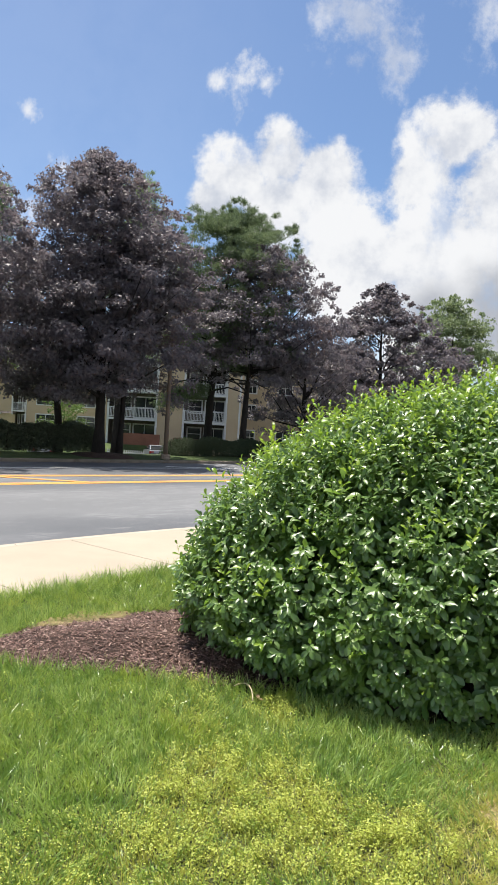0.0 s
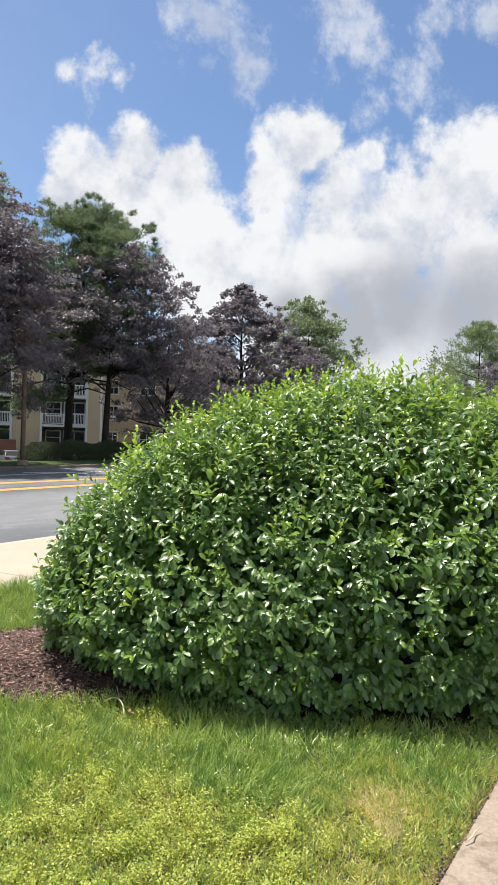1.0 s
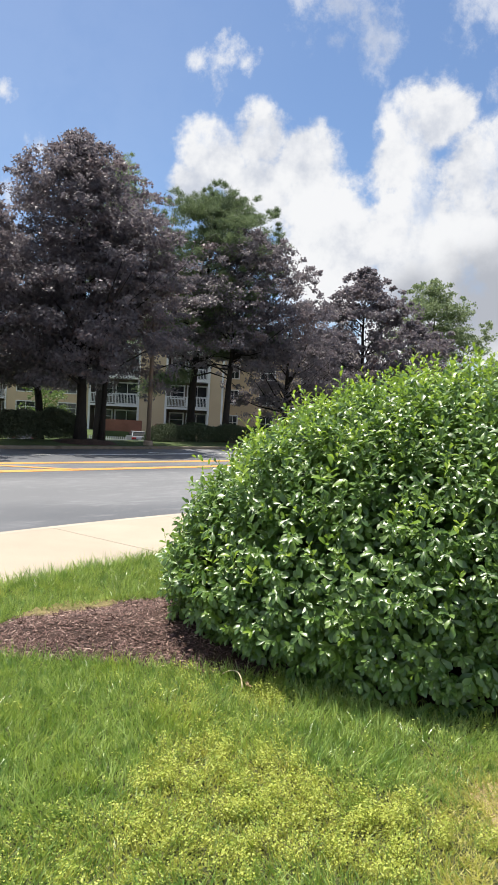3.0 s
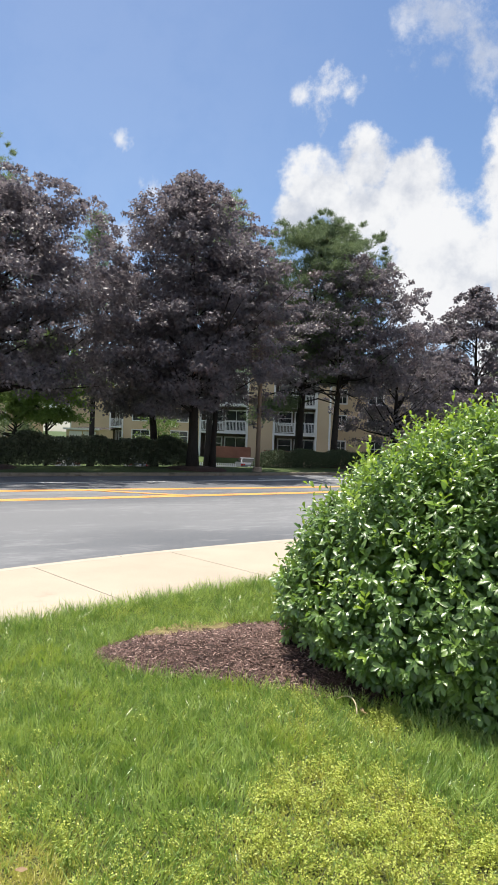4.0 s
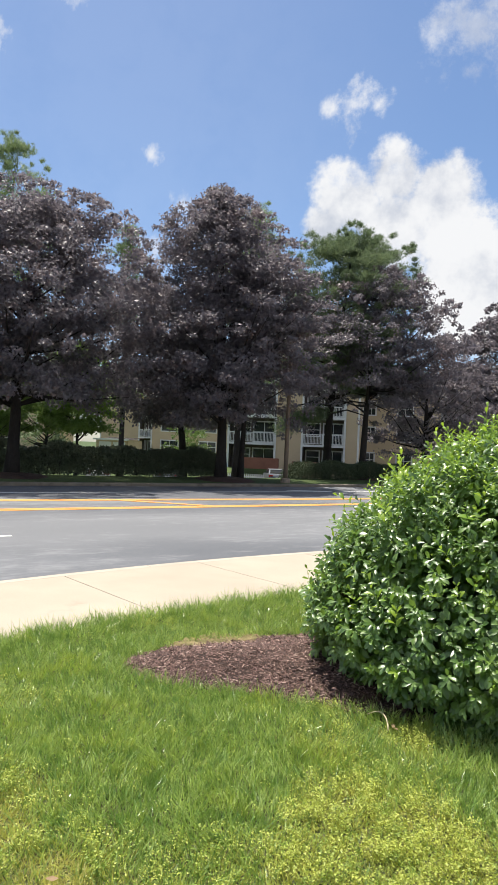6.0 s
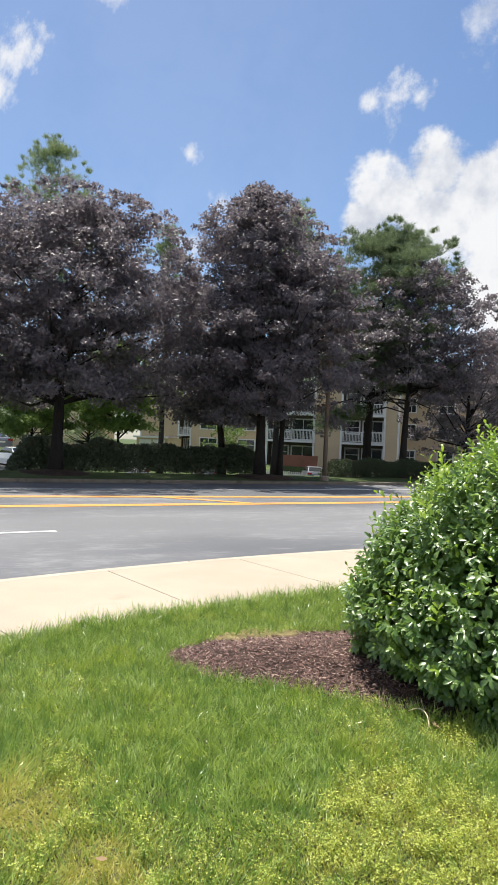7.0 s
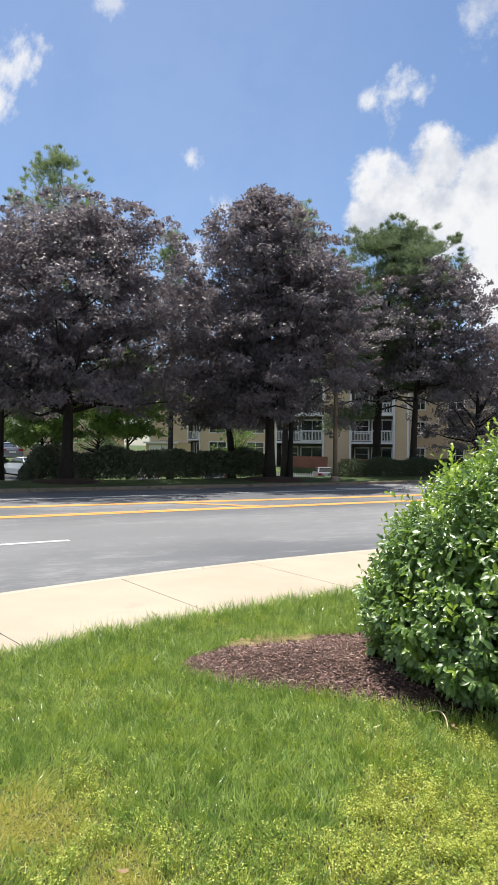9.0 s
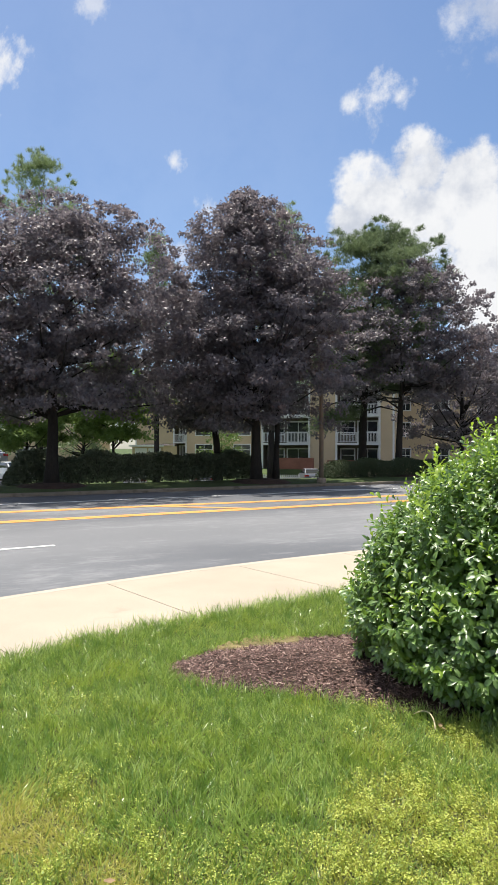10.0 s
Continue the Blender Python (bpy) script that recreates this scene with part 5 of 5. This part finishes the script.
def speed_sign():
    x, y = 8.70, 13.53
    base = thing("speed_limit_sign", x, y, -0.02, "white rectangular speed limit sign fixed to the lamp pole", "road sign")
    base.rotation_euler = (0, 0, math.atan2(-x, y))
    base.location.z = 2.2
    part("bracket", boxes(((-0.05, 0.012, 0.1), (0.05, 0.05, 0.14)), ((-0.05, 0.012, 0.62), (0.05, 0.05, 0.66))), "metal", base)
    plate = part("plate", boxes(((-0.305, 0.0, 0.000), (0.305, 0.012, 0.760)), bevel=0.005), "sign_white", base)
    part("border", boxes(((-0.285, -0.004, 0.725), (0.285, 0, 0.740)), ((-0.285, -0.004, 0.020), (0.285, 0, 0.035)), ((-0.285, -0.004, 0.035), (-0.27, 0, 0.725)), ((0.27, -0.004, 0.035), (0.285, 0, 0.725))), "sign_black", plate)
    lettering("SPEED", 0.145, 0.590, 0.0, plate)
    lettering("LIMIT", 0.145, 0.440, 0.0, plate)
    part("number_bar", boxes(((-0.17, -0.006, 0.100), (-0.02, 0, 0.380)), ((0.03, -0.006, 0.100), (0.18, 0, 0.380))), "sign_black", plate)


speed_sign()


# ---------------------------------------------------------------- cars
def car(x, y, z, turn, paint, label):
    base = thing("car", x, y, z, label, "car", "parked cars")
    base.rotation_euler = (0, 0, turn)
    # length along y, front at +y
    def loft(prof, closed=True):
        bm = bmesh.new()
        rows = []
        for yy, lo, belt, half_lo, half_up in prof:
            rows.append([bm.verts.new(p) for p in ((-half_lo, yy, lo), (-half_lo - 0.03, yy, (lo + belt) / 2), (-half_up, yy, belt), (half_up, yy, belt), (half_lo + 0.03, yy, (lo + belt) / 2), (half_lo, yy, lo))])
        for r0, r1 in zip(rows, rows[1:]):
            for k in range(6):
                bm.faces.new((r0[k], r0[(k + 1) % 6], r1[(k + 1) % 6], r1[k]))
        bm.faces.new(rows[0])
        bm.faces.new(rows[-1][::-1])
        bmesh.ops.recalc_face_normals(bm, faces=bm.faces[:])
        return bm
    part("body", loft([(-2.28, 0.42, 0.82, 0.76, 0.74), (-2.2, 0.3, 0.98, 0.84, 0.8), (-1.7, 0.24, 1.02, 0.86, 0.82), (0.9, 0.24, 0.98, 0.87, 0.82), (1.6, 0.26, 0.9, 0.86, 0.78), (2.15, 0.34, 0.76, 0.8, 0.7), (2.28, 0.42, 0.62, 0.7, 0.62)]), paint, base)
    part("cabin_glass", loft([(-1.72, 0.99, 1.03, 0.74, 0.70), (-1.0, 0.98, 1.36, 0.74, 0.58), (0.15, 0.97, 1.38, 0.75, 0.58), (1.05, 0.95, 1.0, 0.74, 0.70)]), "glass", base, "dark tinted car windows")
    part("roof", loft([(-1.08, 1.345, 1.37, 0.56, 0.54), (-0.6, 1.36, 1.42, 0.58, 0.52), (0.0, 1.36, 1.42, 0.58, 0.52), (0.25, 1.34, 1.37, 0.56, 0.54)]), paint, base)
    for sx in (-1, 1):
        bm = bmesh.new()
        tube(bm, [(sx * 0.72, -1.7, 1.0), (sx * 0.57, -1.02, 1.37)], [0.05, 0.04], 5)
        part("pillar", bm, paint, base)
        part("tail_light", boxes(((sx * 0.66 - 0.2, -2.28, 0.72), (sx * 0.66 + 0.2, -2.2, 0.92)), bevel=0.02), "tail", base)
        for yy in (-1.4, 1.4):
            bm = bmesh.new()
            tube(bm, [(sx * 0.72, yy, 0.32), (sx * 0.92, yy, 0.32)], [0.32, 0.32], 16)
            wheel = part("wheel", bm, "black", base)
            bm = bmesh.new()
            tube(bm, [(sx * 0.90, yy, 0.32), (sx * 0.93, yy, 0.32)], [0.2, 0.18], 12)
            part("rim", bm, "metal", wheel)
    part("bumper", boxes(((-0.84, -2.32, 0.36), (0.84, -2.2, 0.6)), bevel=0.03), paint, base)
    part("plate_bar", boxes(((-0.26, -2.335, 0.62), (0.26, -2.26, 0.74))), "sign_white", base)


car(-10.7, 59.0, -1.78, radians(20), "car_grey", "silver saloon car parked in the lot")
for i, (cx, cy, tn, pt, lb) in enumerate(((-29.0, 40.0, 60, "car_white", "white car parked under the trees"), (-33.0, 42.5, 60, "car_grey", "silver car parked under the trees"),
                                          (-22.5, 47.0, 25, "car_white", "white car parked behind the hedge"), (-18.0, 50.0, 25, "car_grey", "grey car parked behind the hedge"))):
    s_, o_ = to_so(cx, cy)
    car(cx, cy, land(s_, o_) + 0.02, radians(tn), pt, lb)


def white_fence():
    base = thing("picket_fence", -12.9, 57.0, -1.78, "low white picket fence by the car park", "fence")
    part("rail", boxes(((-1.7, -0.02, 0.25), (1.7, 0.02, 0.33)), ((-1.7, -0.02, 0.62), (1.7, 0.02, 0.70))), "trim", base)
    me = bpy.data.meshes.new("picket")
    bm = boxes(((-0.05, -0.05, 0.0), (0.05, -0.022, 0.9)))
    bm.to_mesh(me)
    bm.free()
    me.materials.append(M["trim"])
    for k in range(18):
        ob = new("picket", me)
        ob.parent = base
        ob.location = (-1.65 + k * 0.19, 0, 0)


white_fence()

# ---------------------------------------------------------------- small things on the lawn
def bent_stalk(name, pts, radii, mat, label, category):
    bm = bmesh.new()
    tube(bm, pts, radii, 6)
    return tagged(part(name, bm, mat, None, "", True), label, category)


M["straw"] = surface("dry_straw", (0.46, 0.38, 0.24), (0.6, 0.52, 0.36), 0.8, 6.0, 80.0, 0.3, 0.002)
M["dead_leaf"] = surface("dead_leaf", (0.20, 0.13, 0.07), (0.30, 0.21, 0.12), 0.8, 30.0, 90.0, 0.4, 0.002)
arc = [(-0.075 + 0.11 * math.sin(a), 3.62 - 0.17 * (1 - math.cos(a)), 0.03 + 0.035 * math.sin(2 * a)) for a in (radians(9 * q) for q in range(11))]
bent_stalk("dry_stalk", arc, [0.0022 + 0.0018 * q / 10 for q in range(11)], "straw", "pale bent dry stalk at the edge of the lawn", "stalk")
bent_stalk("twig", [(1.235, 2.285, 0.03), (1.27, 2.30, 0.038), (1.30, 2.335, 0.034), (1.335, 2.35, 0.04)], [0.0022, 0.0026, 0.0022, 0.0014], "straw", "thin pale dry twig lying across the kerb", "twig")


def dead_leaf(x, y, z, turn, size, tone):
    tip = [(0, 0, 0.0), (0.3, 0.3, 0.12), (0.34, 0.65, 0.08), (0, 1, 0.18), (-0.34, 0.65, 0.1), (-0.3, 0.3, 0.14), (0, 0.5, 0.02)]
    bm = bmesh.new()
    vs = [bm.verts.new(Vector(p) * size) for p in tip]
    for q in range(6):
        bm.faces.new((vs[q], vs[(q + 1) % 6], vs[6]))
    ob = tagged(part("dead_leaf", bm, tone, None, "", True), "curled tan dead leaf lying in the grass", "leaf", "fallen leaves")
    ob.matrix_basis = pose(x, y, z, 10, 5, turn)


for q, (x, y, sz) in enumerate(((0.06, 3.47, 0.034), (0.09, 3.45, 0.028), (-0.98, 1.96, 0.05), (1.36, 3.28, 0.03))):
    dead_leaf(x, y, 0.035, q * 73, sz, "dead_leaf")
